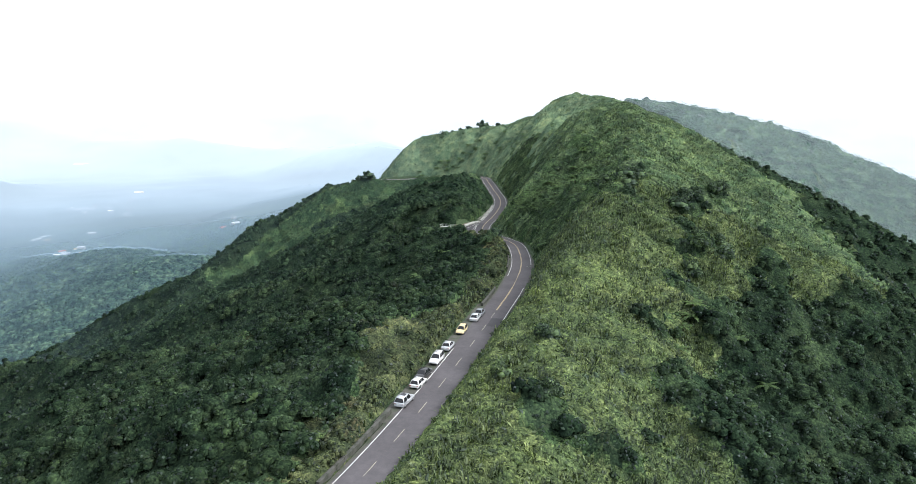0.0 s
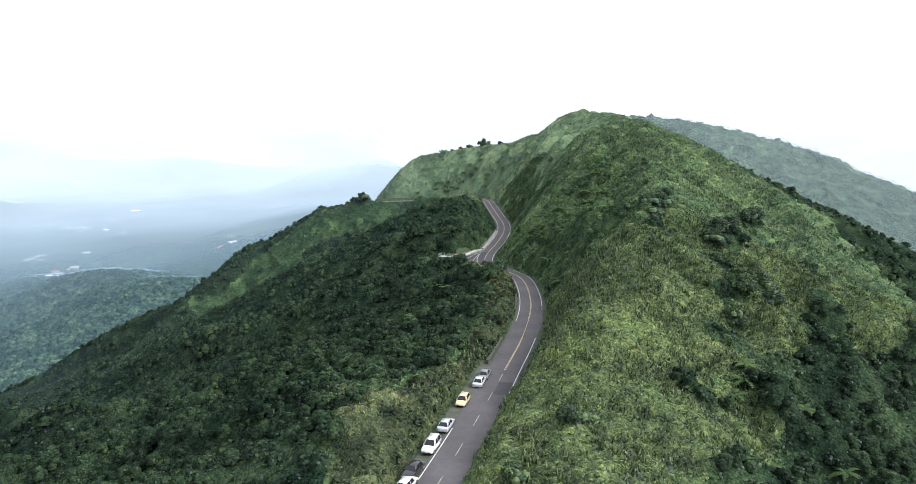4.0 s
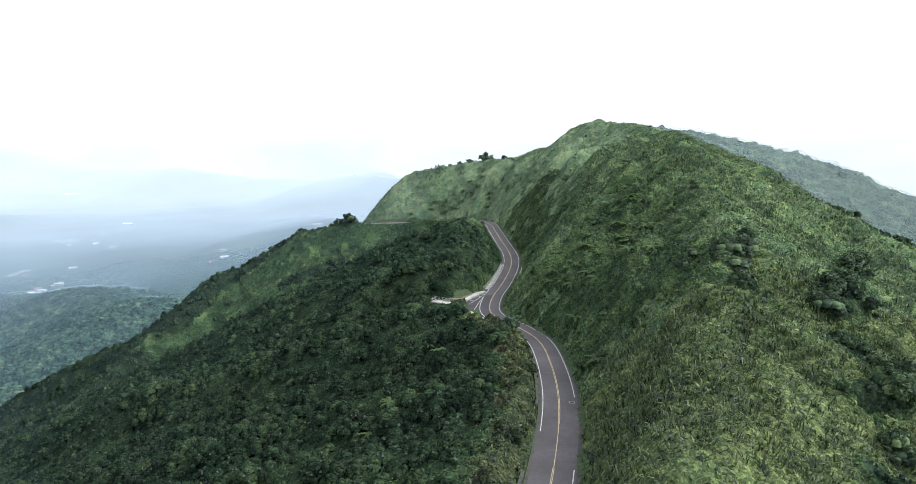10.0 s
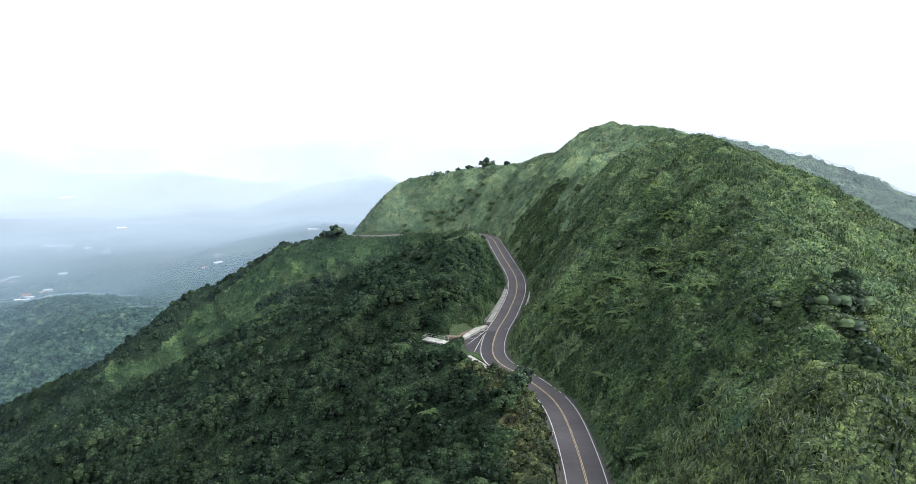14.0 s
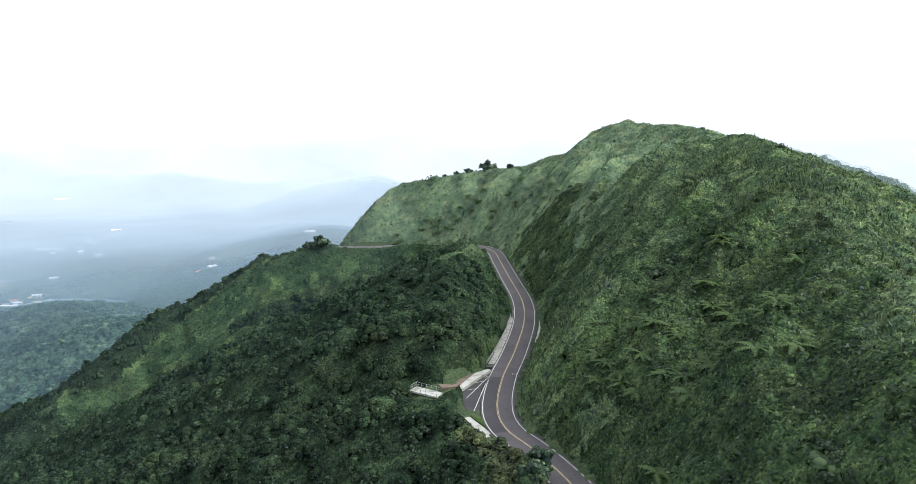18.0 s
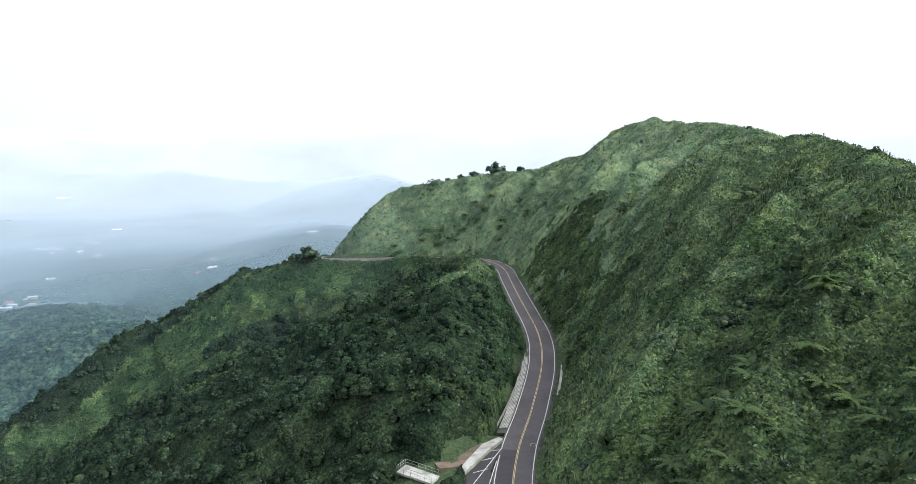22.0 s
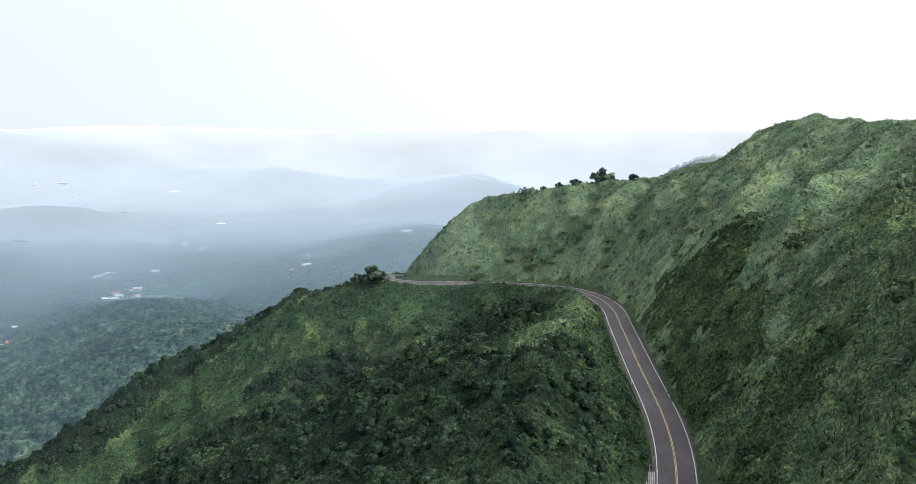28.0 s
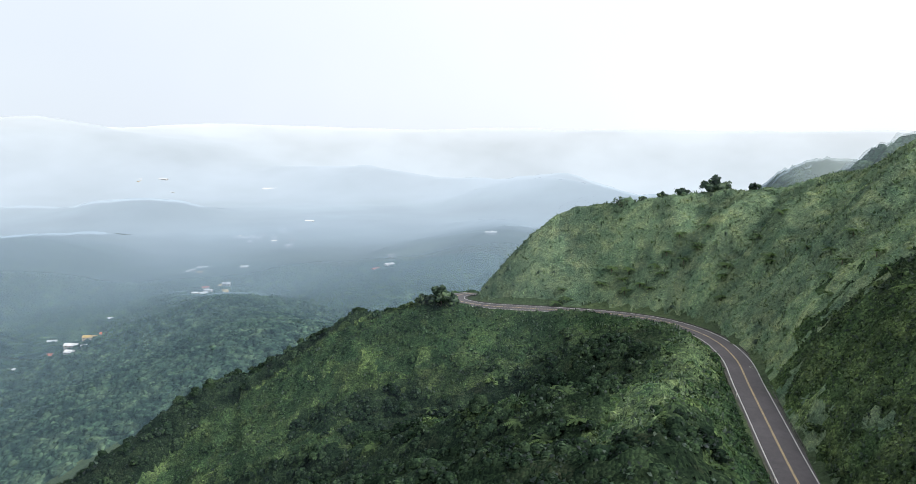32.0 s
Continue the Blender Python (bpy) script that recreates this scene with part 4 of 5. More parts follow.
# single crowns of the woods and thickets: lobed domes with leaf sprays on them
def crown_parts(c, r, tone, lobes, leaves, size, segs, elev):
    """Domes and leaf sprays of crowns at c with radii r: one lobe on top, the others round it."""
    n = len(c)
    az = rng.uniform(0, 2 * np.pi, (n, 1)) + np.arange(lobes) * 2 * np.pi / max(1, lobes - 1) + rng.uniform(-.35, .35, (n, lobes))
    out = rng.uniform(.42, .68, (n, lobes)) * (np.arange(lobes) > 0)
    up = np.where(np.arange(lobes) > 0, rng.uniform(-.22, .2, (n, lobes)), rng.uniform(.2, .42, (n, lobes)))
    lr = r[:, None] * np.where(np.arange(lobes) > 0, rng.uniform(.36, .54, (n, lobes)), rng.uniform(.5, .62, (n, lobes)))
    lc = c[:, None, :] + r[:, None, None] * np.stack([np.cos(az) * out, np.sin(az) * out, up], -1)
    lc, lr, lt = lc.reshape(-1, 3), lr.ravel(), np.clip(np.repeat(tone, lobes) + rng.uniform(-.14, .14, n * lobes), 0, 1)
    dv, df = domes(rng, lc, lr, segs, elev, .84, .09)
    per = segs * len(elev) + 1
    m = len(lc)
    d = unit(rng.normal(size=(m, leaves, 3)) + np.array([0, 0, .75]))
    p = (lc[:, None, :] + d * np.array([1, 1, .84]) * (lr[:, None] * rng.uniform(.92, 1.16, (m, leaves)))[..., None]).reshape(-1, 3)
    d = d.reshape(-1, 3)
    s = size * rng.uniform(.6, 1.4, (len(p), 1))
    nrm = unit(d + .34 * rng.normal(size=d.shape))
    u = unit(np.cross(nrm, rng.normal(size=d.shape)))
    w = np.cross(nrm, u)
    lv = np.stack([p - u * s * .55 - nrm * s * .2, p + w * s * .36, p + u * s * .6 - nrm * s * .22, p - w * s * .36], 1).reshape(-1, 3)
    return dv, df, np.repeat(lt, per), lv, np.repeat(lt, leaves * 4)


def plant_crowns(names, label, stretches, mats, accept, radius, lift, cat):
    """One mesh of domes and one of leaf sprays. stretches: x and y limits, spacing, lobes, sprays a lobe and their size, sides and rings of a dome."""
    got = []
    for area, step, lobes, leaves, size, segs, elev in stretches:
        x, y = scatter(rng, *area, step)
        w, rd, rs = woodland(x, y)
        wood = step01((w - .2) / .6 + .6 * fractal(x, y, 9, 33, 2))
        r = rng.uniform(*radius, len(x)) * (.8 + .5 * rng.uniform(size=len(x)) ** 2)
        ok = accept(x, y, wood, rd) & clear_of_road(x, y, rd, rs, r * .75) & (near_line([(-4.5, 307), (-3.5, 295)], x, y)[0] > 1.4 + r * .9) & (near_ridge(x, y) > .3)
        ok &= (rs < 0) | (y < 445) | (rd > 13)
        x, y, r = x[ok], y[ok], r[ok]
        z = land(x, y)
        c = np.stack([x, y, z + r * .35 + rng.uniform(*lift, len(x))], 1)
        got.append(crown_parts(c, r, rng.uniform(0, 1, len(x)), lobes, leaves, size, segs, elev))
    off = np.cumsum([0] + [len(g[0]) for g in got])
    me = soup(names[0], np.vstack([g[0] for g in got]), np.vstack([g[1] + o for g, o in zip(got, off)]), mats[0], np.concatenate([g[2] for g in got]))
    me.polygons.foreach_set("use_smooth", np.ones(len(me.polygons), bool))
    root(names[0], me, None, label, cat, "stuff")
    v = np.vstack([g[3] for g in got])
    i = np.arange(len(v) // 4)[:, None] * 4
    f = np.concatenate([i + np.array([[0, 1, 3]]), i + np.array([[1, 2, 3]])], 1).reshape(-1, 3)
    root(names[1], soup(names[1], v, f, mats[1], np.concatenate([g[4] for g in got])), None, "leaf sprays on the " + label, cat, "stuff")


def wood_share(x, y):
    return plant_kind(x, y, np.ones(x.shape)) == 0


MID, FAR = (6, (-20, 38)), (5, (-15, 40))
plant_crowns(("forest_crowns", "forest_leaves"), "rounded dark green broadleaf crowns of the slope woods",
             [((-110, 132, 56, 330), 3.8, 5, 10, .54, *MID),
              ((-330, -110, 60, 330), 5.2, 3, 4, .9, *FAR), ((132, 290, 60, 430), 5.2, 3, 3, .9, *FAR)],
             (M_FOREST_COVER, M_FOREST), lambda x, y, wood, rd: (wood > rng.uniform(.3, .75, len(x))) & wood_share(x, y) & ((y < 425) | (rd > 17)), (1.6, 2.9), (1.1, 2.4), "forest")
plant_crowns(("hollow_crowns", "hollow_leaves"), "rounded green crowns of the wood in the hollow below the bend",
             [((-230, 132, 330, 560), 4.0, 5, 7, .6, *MID), ((-330, -230, 330, 560), 4.6, 3, 3, 1.0, *FAR)],
             (M_HOLLOW_COVER, M_HOLLOW), lambda x, y, wood, rd: (wood > rng.uniform(.3, .75, len(x))) & wood_share(x, y) & ((y < 425) | (rd > 17)), (1.5, 2.5), (1.1, 2.3), "forest")
plant_crowns(("thicket_crowns", "thicket_leaves"), "low rounded green bushes of the thickets and gullies",
             [((-110, 132, 56, 330), 2.6, 4, 11, .42, *MID), ((-230, 132, 330, 560), 2.8, 4, 7, .5, *FAR)],
             (M_BUSH_COVER, M_BUSH), lambda x, y, wood, rd: (wood > rng.uniform(.2, .6, len(x)) + .12 * (y > 312) + .12 * ((y > 225) & (x > 20))) & ~((wood > .6) & wood_share(x, y)) & (rng.uniform(size=len(x)) < .8), (.8, 1.7), (.9, 1.7), "scrub")
plant_crowns(("scrub_crowns", "scrub_leaves"), "knee-high rounded green scrub on the spur and the valley side",
             [((-110, 15, 56, 330), 2.2, 3, 6, .38, *FAR), ((-230, 22, 330, 520), 2.3, 3, 5, .42, *FAR)],
             (M_SCRUB_COVER, M_SCRUB), lambda x, y, wood, rd: (wood < .45) & (plant_kind(x, y, wood) == 1) & (rng.uniform(size=len(x)) < .85), (.7, 1.5), (.3, .8), "scrub")
plant_crowns(("roadside_bushes", "roadside_leaves"), "yellow-green leafy bushes and tall weeds beside the road",
             [((-75, 20, 60, 330), 2.3, 4, 8, .42, *FAR)],
             (M_ROADSIDE_COVER, M_ROADSIDE), lambda x, y, wood, rd: (wood < .6) & (plant_kind(x, y, wood * .5) == 6), (.8, 1.75), (.3, 1.1), "scrub")
plant_crowns(("shrubs", "shrub_leaves"), "low green shrubs scattered in the grass of the ridge",
             [((-80, 125, 58, 340), 3.4, 4, 9, .36, *FAR), ((-170, 110, 340, 545), 3.6, 3, 7, .42, *FAR)],
             (M_SHRUB, M_SHRUB), lambda x, y, wood, rd: (wood < .36) & (rng.uniform(size=len(x)) < .1 + .9 * wood + .5 * np.clip(fractal(x, y, 22, 41), 0, 1)), (.5, 1.2), (.1, .5), "shrubs")


# taller silvergrass plumes
def plant_grass(area, step, top, blades, width, height, mat, label):
    x, y = scatter(rng, *area, step)
    w, rd, rs = woodland(x, y)
    ok = (w < top) & clear_of_road(x, y, rd, rs, np.where(rs > 0, .4, .3))
    x, y, rd = x[ok], y[ok], rd[ok]
    h = rng.uniform(*height, len(x)) * np.clip(.45 + (rd - 4) / 9, .45, 1)
    base = np.stack([x, y, land(x, y) + .2], 1)
    v, f = tuft_blades(rng, base, h, blades, rng.uniform(*width, len(x)))
    me = soup("silvergrass", v, f, mat)
    return root("silvergrass", me, None, label, "grass", "stuff")


plant_grass((-14, 125, 58, 215), 1.15, .5, 9, (.12, .24), (1.2, 2.3), M_GRASS, "tufts of tall yellow-green silvergrass on the ridge flank")
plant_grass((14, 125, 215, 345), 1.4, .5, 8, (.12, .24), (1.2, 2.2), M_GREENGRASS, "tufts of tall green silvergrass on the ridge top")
plant_grass((-60, 100, 345, 535), 2.2, .4, 6, (.14, .28), (1.0, 1.9), M_HILL_HAZED, "tufts of pale grass, haze in their colour, on the hill above the road")

# ---------------------------------------------------------------- road
def part(name, bm, mat, parent, label=""):
    me = bpy.data.meshes.new(name)
    if isinstance(bm, bpy.types.Mesh):
        me = bm
    else:
        bm.to_mesh(me)
        bm.free()
    if mat and not me.materials:
        me.materials.append(mat)
    ob = new(name, me)
    ob.parent = parent
    if label:
        ob["label"] = label
    return ob


SEG = np.r_[0, np.cumsum(np.hypot(*np.diff(ROADLINE[:, :2], axis=0).T))]
TOTAL = SEG[-1]


def along(s):
    """Place and left-hand normal of the road at s metres from its start."""
    p = np.array([np.interp(s, SEG, ROADLINE[:, k]) for k in range(3)])
    q = np.array([np.interp(s + .6, SEG, ROADLINE[:, k]) for k in range(3)]) - np.array([np.interp(s - .6, SEG, ROADLINE[:, k]) for k in range(3)])
    t = q[:2] / np.hypot(*q[:2])
    return p, np.array([-t[1], t[0]]), t


def station(y, x=None):
    """Road metre nearest to a place."""
    x = np.interp(y, ROADLINE[:196, 1], ROADLINE[:196, 0]) if x is None else x
    return SEG[np.argmin(np.hypot(ROADLINE[:, 0] - x, ROADLINE[:, 1] - y))]


def ribbon(s0, s1, a, b, z, thick, step=1.5, z2=None):
    """A solid band along the road from offset a to offset b (left +), its top z above the road."""
    bm = bmesh.new()
    n = max(2, int((s1 - s0) / step) + 1)
    rows = []
    for s in np.linspace(s0, s1, n):
        p, nn, _ = along(s)
        za, zb = p[2] + z, p[2] + (z if z2 is None else z2)
        l, r = p[:2] + nn * a, p[:2] + nn * b
        rows.append([bm.verts.new(c) for c in ((*l, za), (*r, zb), (*r, zb - thick), (*l, za - thick))])
    for u, v in zip(rows[:-1], rows[1:]):
        for k in range(4):
            bm.faces.new((u[k], v[k], v[(k + 1) % 4], u[(k + 1) % 4]))
    bm.faces.new(rows[0])
    bm.faces.new(rows[-1][::-1])
    bmesh.ops.recalc_face_normals(bm, faces=bm.faces)
    return bm


def root_bm(name, bm, mat, label, category, kind="", group=""):
    me = bpy.data.meshes.new(name)
    bm.to_mesh(me)
    bm.free()
    return root(name, me, mat, label, category, kind, group)


S = station
road = root_bm("road", ribbon(0, TOTAL, 3.25, -3.3, 0, .3), M_ASPHALT, "grey two-lane asphalt mountain road winding along the ridge", "road", "structure")
# edge lines, with the worn gaps that they have
for a, b in ((0, S(133)), (S(195), S(311)), (S(314), TOTAL)):
    part("edge_line", ribbon(a, b, 2.98, 2.84, .012, .02), M_WHITE, road, "worn white edge line")
for a, b in ((S(141), S(182)), (S(214), S(259)), (S(261), TOTAL)):
    part("edge_line", ribbon(a, b, -2.86, -3.0, .012, .02), M_WHITE, road, "worn white edge line")
# centre: dashes first, a double line, a single line, then double to the end
dash0 = S(113.7)
for k in range(-7, 5):
    part("dash", ribbon(dash0 + 10 * k, dash0 + 10 * k + 4, .055, -.055, .012, .02), M_DASH, road, "faded yellow centre dash")
for o in (.16, -.04):
    part("centre_line", ribbon(S(160), S(182), o, o - .11, .012, .02), M_YELLOW, road, "yellow double centre line")
    part("centre_line", ribbon(S(197), TOTAL, o, o - .11, .012, .02), M_YELLOW, road, "yellow double centre line")
part("centre_line", ribbon(S(182), S(197), .06, -.06, .012, .02), M_YELLOW, road, "thin worn centre line")
part("asphalt_patch", ribbon(S(283), S(315), 2.7, .1, .006, .02), M_PATCH, road, "darker patch of newer asphalt")
part("asphalt_patch", ribbon(S(146), S(153.5), -.2, -2.8, .006, .02), M_PATCH, road, "darker patch of asphalt")
for yy in (210.5, 315.5, 444):
    s = S(yy) if yy < 400 else station(444, 18)
    part("drain_cover", ribbon(s, s + .9, -1.9, -2.7, .016, .03), M_KERB, road, "dark iron drain cover")
    part("drain_frame", ribbon(s - .11, s + 1.01, -1.8, -2.8, .008, .03), M_CONCRETE, road, "pale concrete drain surround")

# gutter and low kerb on the hill side
for a, b in ((0, S(182)), (S(182), S(262)), (S(262), station(449, 17.6)), (station(449, 17.6), TOTAL)):
    g = root_bm("gutter", ribbon(a + .02, b - .02, -3.32, -3.75, -.06, .35), M_KERB, "dark weathered concrete gutter beside the road", "gutter", "structure")
    part("kerb", ribbon(a + .02, b - .02, -3.76, -3.95, .1, .5), M_KERB, g, "low mossy concrete kerb")
# parking shoulder
root_bm("shoulder", ribbon(S(100), S(166), 5.4, 3.27, -.02, .5), M_GRAVEL, "gravel shoulder with sparse weeds where cars park", "shoulder", "structure")
root_bm("shoulder", ribbon(S(166) + .05, S(283), 3.75, 3.27, -.03, .5), M_GRAVEL, "narrow gravel shoulder along the road edge", "shoulder", "structure")
root_bm("shoulder", ribbon(S(363), TOTAL, 3.7, 3.27, -.03, .5), M_GRAVEL, "narrow gravel shoulder along the road edge", "shoulder", "structure")
root_bm("shoulder", ribbon(0, S(100) - .05, 3.8, 3.27, -.03, .5), M_GRAVEL, "narrow gravel shoulder along the road edge", "shoulder", "structure")


# low parapet walls: base, coping, drain gaps between blocks
def parapet(s0, s1, off, high, label, block=2.4, mat=M_OLDWALL):
    w = tagged(new("parapet_wall"), label, "wall", "parapet walls")
    p, _, _ = along(s0)
    w.location = (p[0], p[1], p[2])
    bpy.context.view_layer.update()
    n = max(1, int(round((s1 - s0) / block)))
    for k in range(n):
        a = s0 + (s1 - s0) * k / n
        b = s0 + (s1 - s0) * (k + 1) / n - .06
        ob = part("block", ribbon(a, b, off + .2, off - .2, high - .1, high + .4, 1.2), mat, w)
        ob.matrix_parent_inverse = w.matrix_world.inverted()
        ob = part("coping", ribbon(a, b, off + .26, off - .26, high, .1, 1.2), mat, w, "stained coping slab")
        ob.matrix_parent_inverse = w.matrix_world.inverted()
    return w


parapet(S(84) - 1, S(104.6), 4.25, .75, "long dark weathered concrete parapet wall beside the road")
parapet(S(162.5), S(178), 4.05, .75, "short dark concrete parapet wall on the valley side")
parapet(S(205), S(238), 4.0, .6, "low dark parapet wall at the outside of the curve")
parapet(station(505, -52), station(526, -65), 4.1, .8, "parapet wall at the far end of the bend")
parapet(S(338), S(358), -4.6, .6, "pale low retaining wall at the foot of the slope", 2.8, M_CONCRETE)

# pull-out by the sharp curve: asphalt apron with marked bays, kerb slab, verge and path
def plate(points, z, thick):
    bm = bmesh.new()
    top = [bm.verts.new((x, y, z)) for x, y in points]
    low = [bm.verts.new((x, y, z - thick)) for x, y in points]
    bm.faces.new(top)
    bm.faces.new(low[::-1])
    for i in range(len(points)):
        j = (i + 1) % len(points)
        bm.faces.new((top[i], low[i], low[j], top[j]))
    bmesh.ops.recalc_face_normals(bm, faces=bm.faces)
    return bm


def bar(a, b, w, z):
    a, b = np.array(a), np.array(b)
    d = (b - a) / np.hypot(*(b - a))
    n = np.array([-d[1], d[0]]) * w / 2
    return plate([a + n, a - n, b - n, b + n], z, .02)


AZ = 46.62
apron = root_bm("pavement", plate([(8.9, 312.5), (7.2, 306), (7.1, 297), (8.2, 289), (4.9, 291.5), (3.3, 298), (3.4, 304.5), (9.6, 316)], AZ, .3), M_PATCH,
                "dark asphalt pull-out with marked bays beside the curve", "pavement", "structure")
for a, b in (((9.4, 314), (4.0, 300.5)), ((8.4, 309.5), (5.2, 292.5)), ((9.2, 313.6), (7.6, 313.2)), ((8.2, 310.8), (6.0, 309.6)), ((6.8, 306.6), (4.4, 305.2))):
    part("bay_line", bar(a, b, .13, AZ + .012), M_WHITE, apron, "white bay line")
root_bm("pavement", plate([(9.9, 317.6), (9.2, 318.4), (6.2, 315.6), (2.6, 307.4), (3.2, 305.2), (7.3, 313.4)], AZ + .16, .6), M_CONCRETE,
        "curved pale concrete kerb slab round the pull-out", "kerb", "structure")
root_bm("pavement", plate([(3.6, 289.3), (4.6, 289.8), (7.6, 283.6), (13.0, 273.6), (12.3, 272.6), (6.6, 281.2)], 47.15, .6), M_CONCRETE,
        "pale concrete path and kerb beside the curve", "path", "structure")
verge = root_bm("verge", plate([(4.9, 290.8), (8.0, 287.6), (10.6, 281.2), (8.0, 284.2), (5.2, 289.2)], 47.1, .4), M_VERGE, "small strip of bright mown grass beside the path", "grass", "structure")
root_bm("bare_soil", plate([(6.3, 316.4), (2.3, 307.6), (-.9, 307), (-2.8, 311), (1.0, 318.2)], 46.5, 1.4), M_SOIL, "patch of bare reddish soil beside the pull-out", "soil", "structure")

# ribbed concrete slope with cable rail on the valley side
rib_base = root_bm("ribbed_slope", ribbon(S(321.5), S(361), 4.9, 3.0, -.32, .4, 1.5, -.06), M_OLDWALL, "pale ribbed concrete slope below the road edge", "slope", "structure")
for k in range(6):
    o = 3.15 + .3 * k
    for j in range(13):
        a = S(322) + j * 3.0
        if o < 4.9 - .08 * j + .4:
            part("rib", ribbon(a, a + 2.86, o + .2, o, -.06 - .045 * k + .03, .16, 1.5), M_CONCRETE, rib_base)


# ---------------------------------------------------------------- rail, platform, posts
def tube(points, r, sides=6):
    bm = bmesh.new()
    pts = [Vector(p) for p in points]
    rings = []
    for i, p in enumerate(pts):
        d = (pts[min(i + 1, len(pts) - 1)] - pts[max(i - 1, 0)]).normalized()
        side = d.orthogonal().normalized()
        up = d.cross(side)
        rad = r[i] if isinstance(r, (list, tuple)) else r
        rings.append([bm.verts.new(p + (side * math.cos(2 * math.pi * k / sides) + up * math.sin(2 * math.pi * k / sides)) * rad) for k in range(sides)])
    for a, b in zip(rings[:-1], rings[1:]):
        for k in range(sides):
            bm.faces.new((a[k], a[(k + 1) % sides], b[(k + 1) % sides], b[k]))
    bm.faces.new(rings[0][::-1])
    bm.faces.new(rings[-1])
    for f in bm.faces:
        f.smooth = True
    return bm


def box(x0, x1, y0, y1, z0, z1, bevel=0.0):
    bm = bmesh.new()
    bmesh.ops.create_cube(bm, size=1, matrix=Matrix.Translation(((x0 + x1) / 2, (y0 + y1) / 2, (z0 + z1) / 2)) @ Matrix.Diagonal((x1 - x0, y1 - y0, z1 - z0, 1)))
    if bevel:
        bmesh.ops.bevel(bm, geom=bm.edges[:], offset=bevel, segments=2, affect='EDGES', clamp_overlap=True)
    return bm


def thing(name, place, label, category, group="", turn=0.0):
    e = tagged(new(name), label, category, group)
    e.matrix_basis = pose(*place, 0, 0, turn)
    return e


def world_part(name, bm, mat, parent, label=""):
    """A part whose mesh is given in world places."""
    bm.transform(parent.matrix_basis.inverted())
    return part(name, bm, mat, parent, label)


M_POST = surface("stained_post", (.34, .33, .3), .85, scale=2, fine=9)
p0, n0, _ = along(S(322))
rail = thing("cable_rail", (*(p0[:2] + n0 * 5.1), p0[2] - .4), "low cable rail on posts along the concrete slope", "railing")
offs = lambda s: 5.2 - 1.2 * (s - S(324)) / (S(362) - S(324))
spots = np.linspace(S(324), S(362), 14)
tops = []
for s in spots:
    p, n, _ = along(s)
    q = p[:2] + n * offs(s)
    world_part("post", tube([(*q, p[2] - .7), (*q, p[2] + .55)], .07), M_POST, rail)
    tops.append((q[0], q[1], p[2]))
for h in (.5, .2, -.1):
    world_part("rail", tube([(x, y, z + h) for x, y, z in tops], .045), M_POST, rail, "grey rail")

# small viewing platform below the pull-out
plat = thing("platform", (-4.4, 306.2, 44.2), "small white concrete viewing platform with a thin railing", "platform")
world_part("slab", plate([(-7.9, 306.8), (-6.6, 309.4), (-.9, 305.4), (-2.0, 302.9)], 46.0, .35), M_CONCRETE, plat, "white concrete slab")
world_part("footing", plate([(-7.3, 307), (-6.4, 308.9), (-1.5, 305.3), (-2.3, 303.5)], 45.66, 4.0), M_OLDWALL, plat)
edge = [(-2.1, 303.0), (-7.8, 306.9), (-6.6, 309.2), (-1.0, 305.4)]
rp = []
for (ax, ay), (bx, by) in zip(edge[:-1], edge[1:]):
    for k in range(5):
        rp.append((ax + (bx - ax) * k / 5, ay + (by - ay) * k / 5))
rp.append(edge[-1])
for x, y in rp:
    world_part("post", tube([(x, y, 46.0), (x, y, 47.05)], .035, 5), M_STEEL, plat)
for h in (1.05, .55):
    world_part("handrail", tube([(x, y, 46 + h) for x, y in rp], .03, 5), M_STEEL, plat)

# reflector posts on the road edge
M_RED = surface("red_reflector", (.5, .05, .03), .35)
def marker_post(s, off):
    p, n, _ = along(s)
    m = thing("marker_post", (*(p[:2] + n * off), p[2] - .05), "slim white roadside marker post with red reflector", "post", "marker posts")
    part("post", tube([(0, 0, -.3), (0, 0, .85)], .06), M_WHITE, m)
    part("reflector", box(-.05, .05, -.075, -.055, .62, .76), M_RED, m)


for yy, off in ((363.8, 3.35), (396, 3.4), (425, 3.4), (238, 3.4)):
    marker_post(S(yy), off)


# ---------------------------------------------------------------- parked cars
def paint(name, c, metal=.3):
    return surface(name, c, .32, metal=metal, scale=.4, fine=3, coat=.6, spots=tuple(v * .93 for v in c))


M_GLASS = surface("tinted_car_glass", (.012, .014, .017), .12, scale=.5, fine=2, spec=.45)
M_TYRE = surface("tyre_rubber", (.022, .022, .023), .85, scale=3, fine=20)
M_RIM = surface("alloy_rim", (.5, .51, .52), .35, metal=.9, scale=3, fine=10)
M_TRIM = surface("black_trim", (.03, .03, .032), .6, scale=2, fine=10)
M_LAMP = surface("clear_lamp", (.75, .77, .8), .15, scale=2, fine=8)
M_TAIL = surface("red_tail_lamp", (.42, .03, .025), .2, scale=2, fine=8)
M_PLATE = surface("number_plate_white", (.72, .72, .7), .5, scale=2, fine=8)


